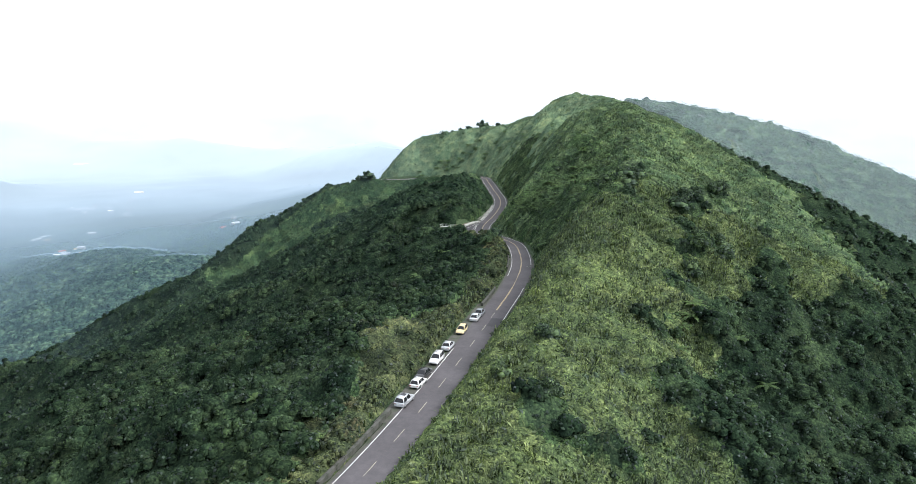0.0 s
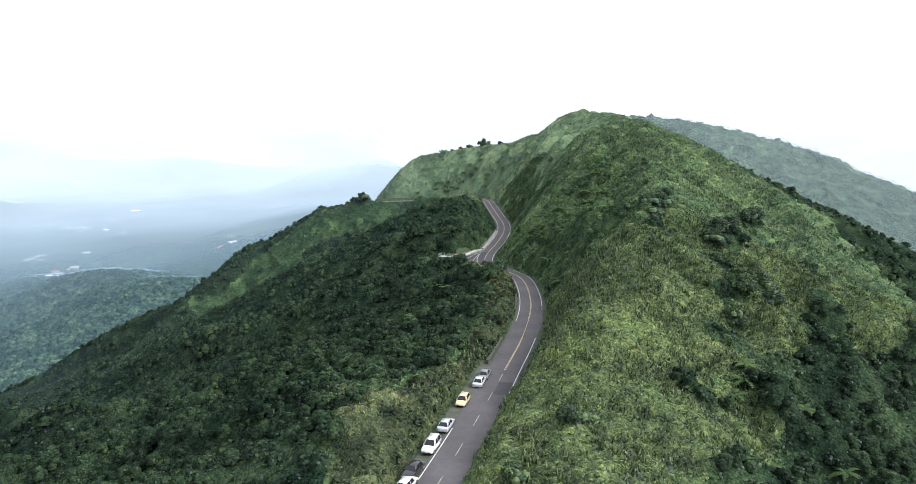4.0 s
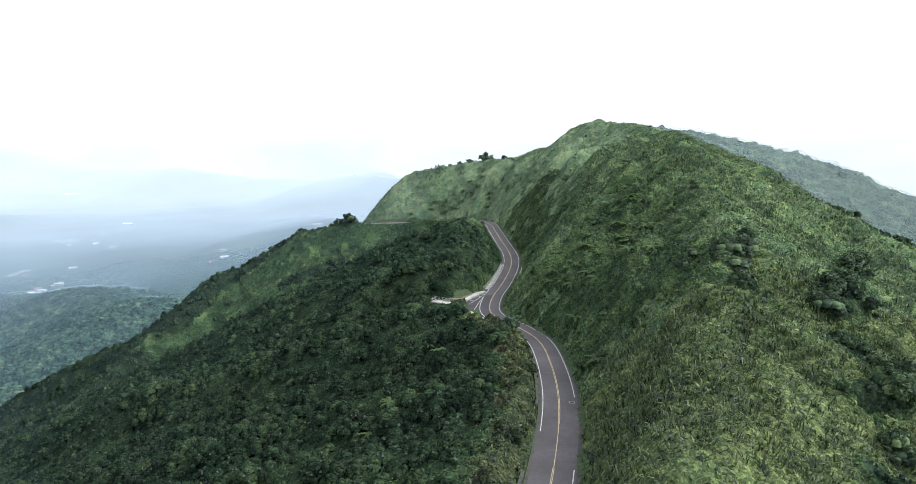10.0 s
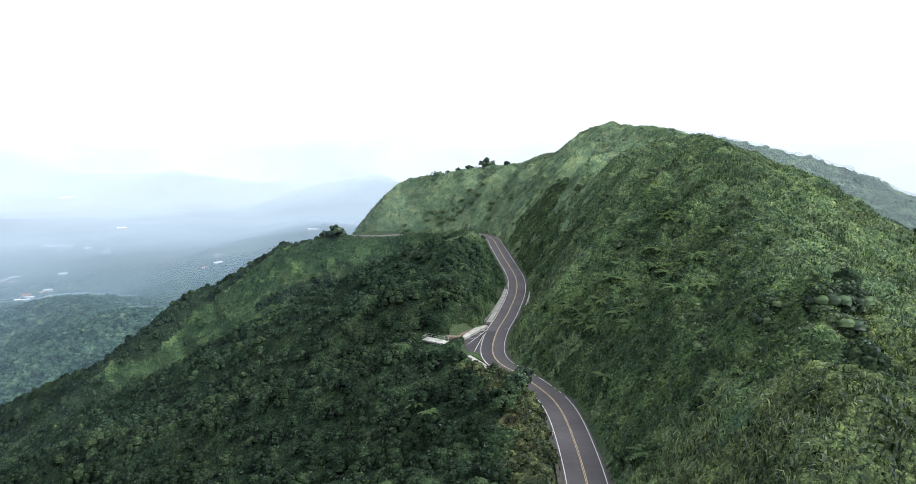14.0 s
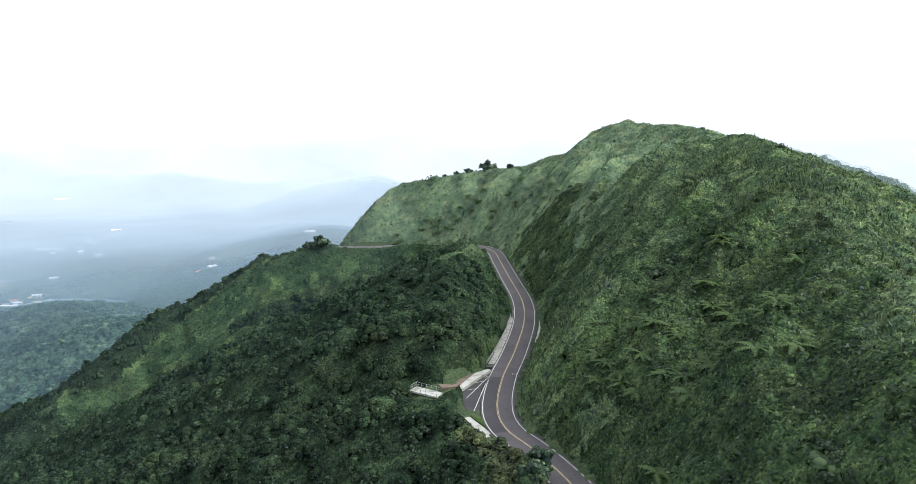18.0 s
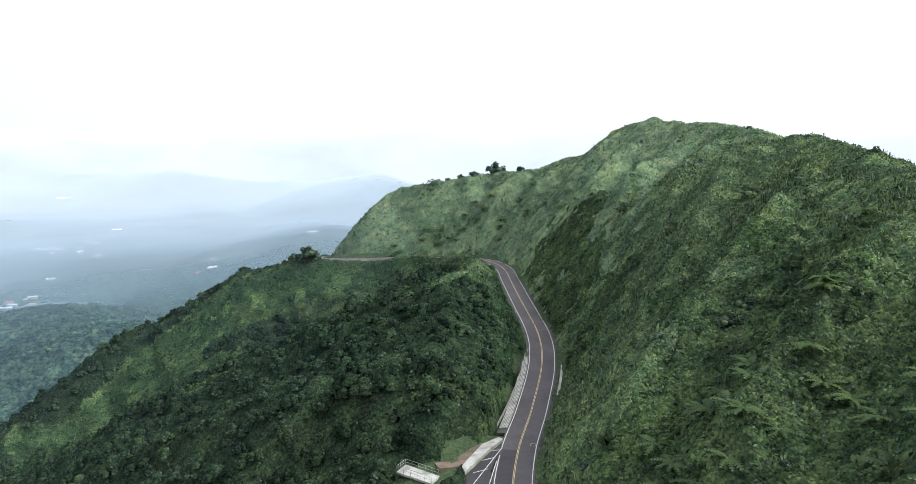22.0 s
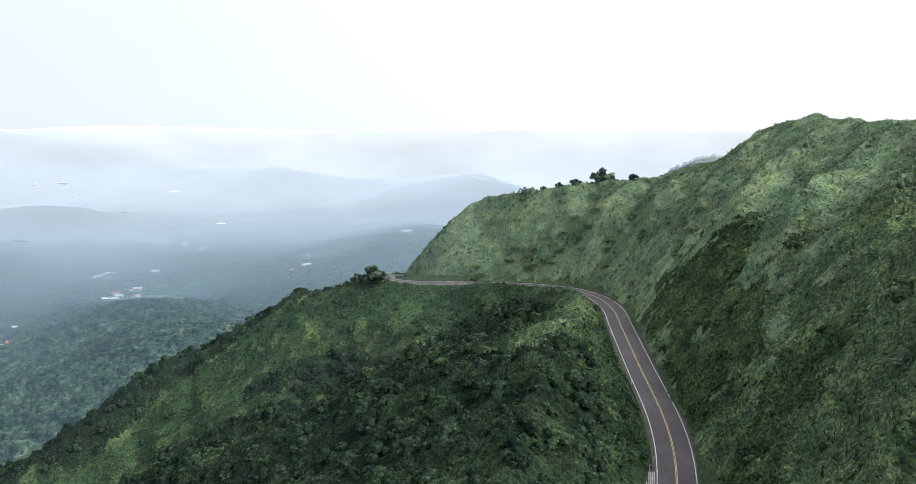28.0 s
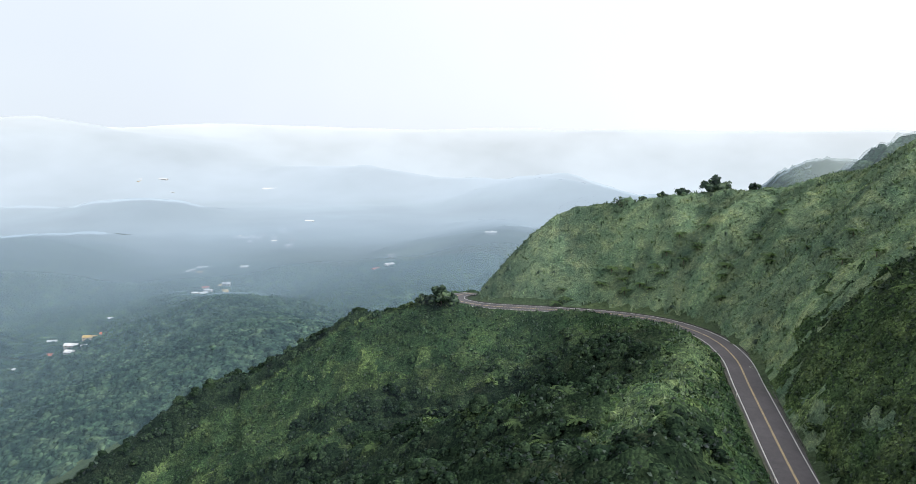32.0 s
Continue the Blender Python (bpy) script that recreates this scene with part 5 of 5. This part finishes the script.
def skin(sections, close=True):
    """A lofted shell over cross sections along the car's length."""
    bm = bmesh.new()
    rows = [[bm.verts.new(v) for v in sec] for sec in sections]
    for a, b in zip(rows[:-1], rows[1:]):
        for k in range(len(a) - 1):
            bm.faces.new((a[k], b[k], b[k + 1], a[k + 1]))
    if close:
        bm.faces.new(rows[0])
        bm.faces.new(rows[-1][::-1])
    bmesh.ops.recalc_face_normals(bm, faces=bm.faces)
    for f in bm.faces:
        f.smooth = True
    return bm


def panel(quad, normal, out=.012):
    """A thin pane a little proud of the body."""
    bm = bmesh.new()
    n = Vector(normal).normalized()
    top = [bm.verts.new(Vector(q) + n * out) for q in quad]
    low = [bm.verts.new(Vector(q) - n * .02) for q in quad]
    bm.faces.new(top)
    bm.faces.new(low[::-1])
    for i in range(len(quad)):
        j = (i + 1) % len(quad)
        bm.faces.new((top[i], low[i], low[j], top[j]))
    bmesh.ops.recalc_face_normals(bm, faces=bm.faces)
    return bm


def car(style, colour, label, s, off, away, sunroof=False, turn=0.0):
    """style: sedan, hatch or suv. The nose points along +y of the car."""
    L, W, H = {"sedan": (4.6, 1.78, 1.45), "hatch": (4.1, 1.74, 1.5), "suv": (4.55, 1.84, 1.7)}[style]
    clear, belt = (.2, .86) if style != "suv" else (.24, .98)
    y0, y1 = -L / 2, L / 2
    # greenhouse: rear foot, rear top, front top, front foot, from the nose backwards
    wf, wt = y1 - .27 * L, y1 - .42 * L
    rt, rf = {"sedan": (y0 + .26 * L, y0 + .13 * L), "hatch": (y0 + .12 * L, y0 + .03 * L), "suv": (y0 + .09 * L, y0 + .02 * L)}[style]
    hw = W / 2
    hood = belt - .1

    def ring(y, w, low, mid, top):
        return [(-w * .9, y, low), (-w, y, low + .14), (-w, y, mid), (-w * .94, y, top - .04), (-w * .7, y, top), (0, y, top + .025),
                (w * .7, y, top), (w * .94, y, top - .04), (w, y, mid), (w, y, low + .14), (w * .9, y, low)]
    deck = belt if style != "sedan" else belt + .02
    body = skin([ring(y0, hw * .82, clear + .14, deck - .22, deck - .12), ring(y0 + .1, hw * .95, clear + .04, deck - .12, deck - .02), ring(y0 + .5, hw, clear, deck - .06, deck),
                 ring(rt, hw, clear, belt - .04, belt + .03), ring(wt, hw, clear, belt - .04, belt + .02), ring(wf, hw, clear, belt - .06, belt),
                 ring(y1 - .45, hw * .98, clear, hood - .1, hood), ring(y1 - .12, hw * .92, clear + .04, hood - .22, hood - .12), ring(y1, hw * .76, clear + .12, hood - .32, hood - .26)])
    p, n, t = along(s)
    place = p[:2] + n * off
    heading = math.degrees(math.atan2(t[1], t[0])) - 90 + (0 if away else 180) + turn
    c = thing("car", (place[0], place[1], p[2] - .02), label, "car", "parked cars", heading)
    P = paint(label.split(",")[0].replace(" ", "_")[:24], colour)
    part("body", body, P, c)
    rw = hw * .74
    cab = lambda y, w, z: [(-w, y, z), (w, y, z)]
    base_w = hw * .95
    cabin = bmesh.new()
    corners = [(-base_w, rf, belt - .02), (base_w, rf, belt - .02), (base_w, wf, belt - .04), (-base_w, wf, belt - .04),
               (-rw, rt, H - .03), (rw, rt, H - .03), (rw, wt, H - .05), (-rw, wt, H - .05)]
    v = [cabin.verts.new(q) for q in corners]
    for f in ((4, 5, 6, 7), (0, 4, 7, 3), (1, 2, 6, 5), (0, 1, 5, 4), (3, 7, 6, 2), (3, 2, 1, 0)):
        cabin.faces.new([v[k] for k in f])
    bmesh.ops.recalc_face_normals(cabin, faces=cabin.faces)
    bmesh.ops.bevel(cabin, geom=cabin.edges[:], offset=.07, segments=3, affect='EDGES', clamp_overlap=True)
    for f in cabin.faces:
        f.smooth = True
    part("cabin", cabin, P, c)

    def between(a, b, u):
        return tuple(x + (y - x) * u for x, y in zip(a, b))

    def pane(name, q, shrink, nrm, mat=M_GLASS, label=""):
        mid = tuple(sum(x[k] for x in q) / 4 for k in range(3))
        part(name, panel([between(x, mid, shrink) for x in q], nrm), mat, c, label)
    pane("windscreen", [corners[3], corners[2], corners[6], corners[7]], .13, (0, .7, .7))
    pane("rear_window", [corners[0], corners[1], corners[5], corners[4]], .16, (0, -.7, .7))
    for sgn, (a, b, d, e) in ((-1, (0, 3, 7, 4)), (1, (1, 2, 6, 5))):
        qa, qb, qd, qe = corners[a], corners[b], corners[d], corners[e]
        for u0, u1 in ((.06, .46), (.5, .9)):
            lo0, lo1, hi0, hi1 = between(qa, qb, u0), between(qa, qb, u1), between(qe, qd, max(0, u0 - .02)), between(qe, qd, min(1, u1 + .05))
            pane("side_window", [lo0, lo1, hi1, hi0], .12, (sgn, 0, .45))
        part("door_mirror", box(sgn * (hw + .02) - .09, sgn * (hw + .02) + .09, wf - .18, wf - .06, belt + .02, belt + .14, .03), P, c)
        part("headlight", box(sgn * hw * .62 - .17, sgn * hw * .62 + .17, y1 - .2, y1 - .04, hood - .3, hood - .17, .03), M_LAMP, c, "clear headlight")
        part("tail_light", box(sgn * hw * .72 - .15, sgn * hw * .72 + .15, y0 + .0, y0 + .14, deck - .32, deck - .12, .03), M_TAIL, c, "red tail light")
        part("sill", box(sgn * hw * .95 - .05, sgn * hw * .95 + .05, y0 + .95, y1 - .95, clear - .02, clear + .08, .02), M_TRIM, c)
    part("front_bumper", box(-hw * .72, hw * .72, y1 - .1, y1 + .02, clear + .06, clear + .24, .04), M_TRIM, c, "dark front grille")
    part("rear_bumper", box(-hw * .78, hw * .78, y0 - .03, y0 + .1, clear + .08, clear + .3, .04), P, c)
    part("number_plate", box(-.19, .19, y0 - .055, y0 - .035, clear + .36, clear + .5), M_PLATE, c, "white number plate")
    part("number_plate", box(-.19, .19, y1 + .025, y1 + .045, clear + .2, clear + .34), M_PLATE, c, "white number plate")
    if sunroof:
        part("sunroof", box(-rw * .66, rw * .66, wt - 1.15, wt - .25, H - .04, H - .018, .01), M_GLASS, c, "dark glass sunroof")
        for sgn in (-1, 1):
            part("roof_rail", tube([(sgn * rw * .9, rt + .2, H - .03), (sgn * rw * .9, rt + .35, H + .03), (sgn * rw * .9, wt - .35, H + .03), (sgn * rw * .9, wt - .2, H - .04)], .02, 5), M_RIM, c)
    for sgn in (-1, 1):
        for y in (y0 + .78, y1 - .82):
            w = part("wheel", tube([(sgn * (hw - .2), 0, 0), (sgn * (hw - .02), 0, 0)], .2, 8), M_TRIM, c)
            w.location = (0, y, .33)
            part("tyre", tube([(sgn * (hw - .21), 0, 0), (sgn * (hw - .19), 0, 0), (sgn * (hw - .03), 0, 0), (sgn * (hw + .005), 0, 0)], [.29, .33, .33, .3], 18), M_TYRE, w)
            part("rim", tube([(sgn * (hw - .02), 0, 0), (sgn * (hw + .015), 0, 0)], [.21, .2], 14), M_RIM, w, "silver alloy rim")
    return c


SILVER, WHITE, BLACK, YEL, GREY = (.5, .52, .55), (.8, .8, .8), (.02, .02, .022), (.74, .6, .33), (.2, .215, .24)
car("suv", SILVER, "silver estate car with a dark sunroof parked on the shoulder", S(108.9), 3.35, True, True, -3)
car("hatch", WHITE, "white hatchback parked on the gravel shoulder", S(114.2), 3.65, True, False, -4)
car("sedan", BLACK, "black sedan parked on the shoulder facing traffic", S(119.4), 4.15, False, False, -6)
car("suv", WHITE, "white off-road car parked facing oncoming traffic", S(126.3), 4.0, False)
car("sedan", SILVER, "silver sedan parked on the gravel shoulder", S(131.4), 3.95, True)
car("hatch", YEL, "yellow compact car parked on the shoulder", S(142.8), 3.85, False)
car("sedan", (.56, .58, .6), "pale silver sedan parked half on the shoulder", S(151.0), 3.15, True)
car("sedan", GREY, "dark grey sedan parked half on the shoulder", S(156.1), 3.0, True)


# ---------------------------------------------------------------- tree ferns
def fern_frond():
    """An arching frond with leaflets on both sides, pointing along +x."""
    bm = bmesh.new()
    prev = None
    for k in range(9):
        u = k / 8
        x, z = 1.75 * u, .5 * u - .95 * u * u
        w = .34 * math.sin(math.pi * min(1, .12 + u * .9)) ** .7
        mid = bm.verts.new((x, 0, z))
        if prev:
            pm, px, pz, pw = prev
            for sgn in (-1, 1):
                tipv = bm.verts.new((px + .26, sgn * (pw + .04), pz - .1))
                tip2 = bm.verts.new((px + .14, sgn * (pw + .03), pz - .1))
                bm.faces.new((pm, mid, tipv) if sgn > 0 else (mid, pm, tipv))
                bm.faces.new((pm, tipv, tip2) if sgn > 0 else (tipv, pm, tip2))
        prev = (mid, x, z, w)
    me = bpy.data.meshes.new("frond")
    bm.to_mesh(me)
    bm.free()
    me.materials.append(M_FERN)
    return me


FROND = fern_frond()
FERN_SPOTS = [(41.5, 291.3), (45.6, 280.3), (33.1, 284.8), (27.8, 278.3), (28.7, 272), (35.4, 261.9), (46.7, 258.7), (64, 308), (50.4, 290.9), (58.9, 278.7),
              (52.8, 272.8), (42.4, 294), (40.3, 288), (37.4, 289.9), (32.6, 286), (45.6, 284), (47.5, 277), (50.6, 292), (30, 268), (41.1, 251.7)]
FERN_SPOTS += [(28.5, 249.5), (27.3, 216.2), (-4.2, 260.6), (-7.1, 267.7), (52.3, 153.3), (48.2, 146.1), (53.8, 155), (51, 149.6), (44.7, 138.4), (54.9, 126.5),
               (61.8, 134.5), (60.8, 146.9), (-34.8, 114.8), (-25.6, 508.9), (-3.6, 506), (14.8, 509), (-8.9, 510), (-53.7, 458.1), (-55.5, 463), (28.2, 480.8),
               (34.1, 469.9), (41.1, 424.2), (-62, 438.1), (-15, 511), (38, 283), (34, 279)]
fern_rng = random.Random(17)
for cx, cy, wide, deep, count in ((-8, 508, 22, 5, 13), (26, 486, 9, 9, 8), (40, 440, 10, 22, 8), (37, 268, 11, 18, 14), (-30, 415, 22, 18, 8), (-12, 228, 8, 20, 6)):
    FERN_SPOTS += [(cx + wide * fern_rng.uniform(-1, 1), cy + deep * fern_rng.uniform(-1, 1)) for _ in range(count)]


def tree_fern(x, y, k):
    r = random.Random(k)
    high = r.uniform(.8, 1.9)
    z = float((land(np.array([x]), np.array([y])) + .75 * np.maximum(cover(np.array([x]), np.array([y]))[0], 0))[0])
    f = thing("tree_fern", (x, y, z), "bright green tree fern with spreading fronds on the slope", "fern", "tree ferns", r.uniform(0, 360))
    part("trunk", tube([(0, 0, -3), (.03, 0, high * .6), (0, 0, high)], [.13, .1, .09], 6), M_BARK, f)
    n = r.randint(8, 11)
    for i in range(n):
        fr = part("frond", FROND, None, f)
        fr.matrix_basis = pose(0, 0, high, r.uniform(-12, 12), r.uniform(-24, 6), 360 * i / n + r.uniform(-12, 12)) @ Matrix.Scale(r.uniform(1.1, 1.6), 4)


for k, (x, y) in enumerate(FERN_SPOTS):
    tree_fern(x, y, k)


# ---------------------------------------------------------------- single bushes and trees
def bush_meshes(k, leaves, size, radius, lobes):
    g = np.random.default_rng(100 + k)
    mid = np.array([[0, 0, radius * .6]])
    round_it = np.array([[.55 * radius * math.cos(a), .55 * radius * math.sin(a), radius * g.uniform(.35, .75)] for a in np.arange(lobes) * 2 * math.pi / lobes])
    core = domes(g, np.vstack([mid, round_it]), np.r_[radius * .5, g.uniform(.24, .34, lobes) * radius], 7, (-25, 16, 52), .85, .12)
    me = merged("crown", M_BUSH, core, leaf_cloud(g, mid, np.array([radius * 1.02]), leaves, size, lobes + 2, .9))
    me.attributes.new("tone", 'FLOAT', 'POINT').data.foreach_set("value", np.full(len(me.vertices), .7, np.float32))
    return me


BUSH_CROWNS = [bush_meshes(k, 1500, .27, 1.5, 8) for k in range(3)]


def bush(x, y, k, size, label="rounded dark green bush standing in the grass"):
    r = random.Random(k)
    z = float((land(np.array([x]), np.array([y])) + .5 * np.maximum(cover(np.array([x]), np.array([y]))[0], 0))[0])
    b = thing("bush", (x, y, z), label, "bush", "bushes on the ridge", r.uniform(0, 360))
    c = part("crown", BUSH_CROWNS[k % 3], None, b)
    c.scale = (size * r.uniform(.9, 1.15), size * r.uniform(.9, 1.15), size * r.uniform(.8, 1.05))
    for j in range(3):
        a = 2.1 * j + r.uniform(0, 1)
        part("stem", tube([(0, 0, -2), (.25 * math.cos(a), .25 * math.sin(a), .5 * size), (.6 * math.cos(a) * size, .6 * math.sin(a) * size, 1.3 * size)], [.06, .045, .02], 5), M_BARK, b)


BUSH_SPOTS = [(50.5, 215.9), (53.8, 217), (50.5, 212.5), (40, 198.1), (67.3, 209.8), (87, 238.9), (63.7, 204.4), (64.7, 193.2), (67.4, 192.3), (72.2, 195.5),
              (62.3, 180.9), (58.3, 172.6), (67.7, 180.6), (49.2, 203.8), (16.3, 121.7), (7.3, 111), (14.6, 104.3), (70.1, 214.7), (85.8, 237.7), (65.6, 191.5)]
BUSH_SPOTS += [(73.7, 193.6), (41.9, 125.1), (58.1, 174.6), (47, 223.5), (4.4, 124.0), (-.6, 106.8), (49.4, 356.9), (62.2, 346.2), (48.4, 400.2), (43.1, 305.6),
               (47.2, 308), (44, 221), (52, 219), (38, 226), (79, 332), (81, 372), (88, 415)]
for k, (x, y) in enumerate(BUSH_SPOTS):
    bush(x, y, k, 2.1 if k in (0, 1, 2, 4, 5, 6, 10, 12, 17, 18) else (.7 if k in (3, 24, 25) or k > 33 else 1.5))


def tree(x, y, k, high, spread, label, leaves=700, thin=False):
    """Tapered trunk, forking limbs and a crown of leaf sprays round the limbs' ends."""
    r = random.Random(500 + k)
    g = np.random.default_rng(500 + k)
    z = float(land(np.array([x]), np.array([y]))[0])
    t = thing("tree", (x, y, z), label, "tree", "single trees", r.uniform(0, 360))
    bole = high * .12
    part("trunk", tube([(0, 0, -.5), (.1, .05, bole * .5), (.05, -.1, bole)], [.24, .18, .14], 8), M_BARK, t)
    ends = []
    for j in range(7):
        a = 2 * math.pi * j / 7 + r.uniform(-.3, .3)
        reach = spread * r.uniform(.45, .8)
        e = (reach * math.cos(a), reach * math.sin(a), bole + (high - bole) * r.uniform(.2, .75))
        part("limb", tube([(.05, -.1, bole * r.uniform(.75, 1)), (e[0] * .5, e[1] * .5, bole + (e[2] - bole) * .6), e], [.1, .07, .03], 6), M_BARK, t)
        ends.append(e)
    ends.append((0, 0, high * .8))
    ends.append((0, 0, high * .45))
    rad = np.array([spread * r.uniform(.42, .55) for _ in ends])
    v, f = leaf_cloud(g, np.array(ends), rad, leaves // 6, .36 if thin else .55, 6, .85)
    if thin:
        part("crown", soup("crown", v, f, M_TREE), None, t)
    else:
        part("crown", merged("crown", M_TREE, domes(g, np.array(ends), rad * .7, 6, (-30, 10, 45), .85, .15), (v, f)), None, t)


tree(18, 529.5, 0, 5.6, 4.2, "broad dark tree standing alone on the hill crest", 1500)
tree(8, 529.5, 1, 3.4, 2.4, "low spreading tree on the hill crest", 600)
tree(2, 529.5, 2, 2.8, 1.8, "small wind-bent tree on the hill crest", 400)
tree(-4, 529.5, 3, 2.6, 1.4, "small scrubby tree on the hill crest", 300)
tree(-11, 529, 4, 4.0, 2.6, "thin-leaved spreading tree on the hill crest", 260, True)
tree(29, 525.5, 5, 3.6, 1.8, "small round tree on the hill crest", 500)
tree(-62.5, 497, 6, 7.4, 4.2, "dark rounded tree beside the bend", 3600)
tree(-69, 497.5, 7, 5.2, 2.4, "dark bushy tree on the spur below the bend", 900)
tree(14.2, 263, 8, 5.6, 2.6, "broadleaf tree leaning over the road edge at the curve", 1100)
tree(13.0, 255.5, 9, 5.0, 2.6, "dark broadleaf tree beside the road", 900)
for k, (x, y, z) in enumerate([(-66, 499, 1.5), (-73, 498.5, 1.0), (-77, 498, .8), (-101, 491.5, 1.1), (-104, 491, 1.2), (-108, 490, .9), (-60, 497, 1.5)]):
    bush(x, y, 60 + k, z, "dark wind-clipped bush on the crest of the spur")


# ---------------------------------------------------------------- valley houses and lane
M_HOUSE = surface("whitewashed_wall", (.42, .41, .39), .85, scale=.2, fine=1)
M_ROOF_W = surface("pale_metal_roof", (.6, .61, .62), .5, scale=.2, fine=1)
M_ROOF_R = surface("red_tile_roof", (.38, .13, .09), .8, scale=.3, fine=1.5)
M_ROOF_O = surface("ochre_roof", (.42, .33, .16), .8, scale=.3, fine=1.5)
M_PANE = surface("dark_pane", (.04, .05, .06), .2, scale=.3, fine=1)


def house(x, y, length, width, storeys, roof, turn, label):
    """Wall box, pitched roof with eaves, a door and rows of windows."""
    z = float(distant_relief(np.array([x]), np.array([y]))[0]) + .2
    hgt = 3.2 * storeys
    h = thing("house", (x, y, z), label, "house", "valley houses", turn)
    part("wall", box(-length / 2, length / 2, -width / 2, width / 2, -6, hgt), M_HOUSE, h)
    bm = bmesh.new()
    a, b, e = length / 2 + .6, width / 2 + .7, hgt + width * .22
    lo = [bm.verts.new(v) for v in ((-a, -b, hgt - .1), (a, -b, hgt - .1), (a, b, hgt - .1), (-a, b, hgt - .1))]
    r0, r1 = bm.verts.new((-a, 0, e)), bm.verts.new((a, 0, e))
    for f in ((lo[0], lo[1], r1, r0), (lo[2], lo[3], r0, r1), (lo[1], lo[2], r1), (lo[3], lo[0], r0), tuple(lo[::-1])):
        bm.faces.new(f)
    part("roof", bm, roof, h)
    for k in range(storeys):
        for j in range(max(2, int(length / 5))):
            u = -length / 2 + (j + .5) * length / max(2, int(length / 5))
            part("window", box(u - .7, u + .7, -width / 2 - .06, -width / 2 + .04, 3.2 * k + 1.0, 3.2 * k + 2.3), M_PANE, h)


WT, PL = "white house with a pale metal roof in the valley", "plain pale house among trees in the valley"
for x, y, l, w, st, rf, tn, lb in (
        (-778, 1050, 20, 12, 1, M_ROOF_R, 20, "red-roofed farm building in the valley"), (-766, 1072, 26, 14, 2, M_ROOF_W, 10, WT),
        (-752, 1090, 24, 13, 2, M_ROOF_O, 15, "large house with an ochre roof in the valley"), (-740, 1066, 10, 8, 1, M_ROOF_W, 40, WT),
        (-792, 1082, 12, 9, 1, M_ROOF_O, 5, "small ochre-roofed house in the valley"), (-856, 1128, 18, 10, 1, M_ROOF_W, 25, WT), (-815, 1018, 12, 8, 1, M_ROOF_W, 30, PL),
        (-862, 1255, 14, 9, 1, M_ROOF_W, 0, PL), (-819, 1426, 16, 10, 2, M_ROOF_W, 15, WT), (-840, 1497, 22, 12, 2, M_ROOF_W, 10, WT), (-815, 1515, 16, 10, 1, M_ROOF_O, 35, PL),
        (-1000, 1673, 16, 10, 2, M_ROOF_W, 20, WT), (-1090, 2100, 34, 16, 2, M_ROOF_W, 10, WT), (-1050, 2127, 26, 14, 2, M_ROOF_W, 30, PL), (-1098, 2268, 36, 16, 2, M_ROOF_W, 0, WT),
        (-1060, 2300, 26, 14, 2, M_ROOF_R, 20, "red-roofed house in the valley"), (-1101, 2452, 40, 18, 3, M_ROOF_W, 10, WT), (-953, 2036, 30, 14, 2, M_ROOF_W, 30, WT), (-602, 1894, 20, 12, 2, M_ROOF_W, 15, PL),
        (-389, 2044, 40, 18, 2, M_ROOF_W, 10, WT), (-1700, 3260, 120, 40, 3, M_ROOF_W, 10, "large white building on a distant hillside"), (-2300, 3100, 60, 24, 2, M_ROOF_W, 20, WT), (-2200, 3150, 60, 24, 3, M_ROOF_W, 5, WT)):
    house(x, y, l * .7, w * .7, st, rf, tn, lb)
village = random.Random(11)
for cx, cy, spread, count in ((-775, 1085, 42, 4), (-835, 1500, 60, 5), (-950, 1680, 60, 4), (-1070, 2110, 80, 8), (-1095, 2300, 90, 5), (-2210, 3000, 200, 4), (-545, 1760, 50, 2)):
    for _ in range(count):
        roof, label = village.choice(((M_ROOF_W, WT), (M_ROOF_W, PL), (M_ROOF_O, "small ochre-roofed house in the valley"), (M_ROOF_R, "red-roofed house in the valley")))
        house(cx + village.uniform(-1, 1) * spread, cy + village.uniform(-1, 1) * spread, village.uniform(8, 17) * (1 + cy / 4000), village.uniform(6, 9) * (1 + cy / 4000), village.choice((1, 2, 2)), roof, village.uniform(0, 90), label)

lane = [(-850, 1300), (-815, 1420), (-835, 1500), (-900, 1620), (-1000, 1720), (-1040, 1900), (-1075, 2120), (-1100, 2300), (-1105, 2460)]
pts = smooth_line([(x, y, 0) for x, y in lane], 12)
bm = bmesh.new()
prev = None
for i, q in enumerate(pts):
    d = pts[min(i + 1, len(pts) - 1)] - pts[max(i - 1, 0)]
    d = d / np.hypot(d[0], d[1])
    row = []
    for sgn in (-1, 1):
        x, y = q[0] - sgn * d[1] * 2.2, q[1] + sgn * d[0] * 2.2
        row.append(bm.verts.new((x, y, float(distant_relief(np.array([x]), np.array([y]))[0]) + 1.6)))
    if prev:
        bm.faces.new((prev[0], prev[1], row[1], row[0]))
    prev = row
root_bm("lane", bm, M_GRAVEL, "pale lane winding through the valley", "road", "structure")
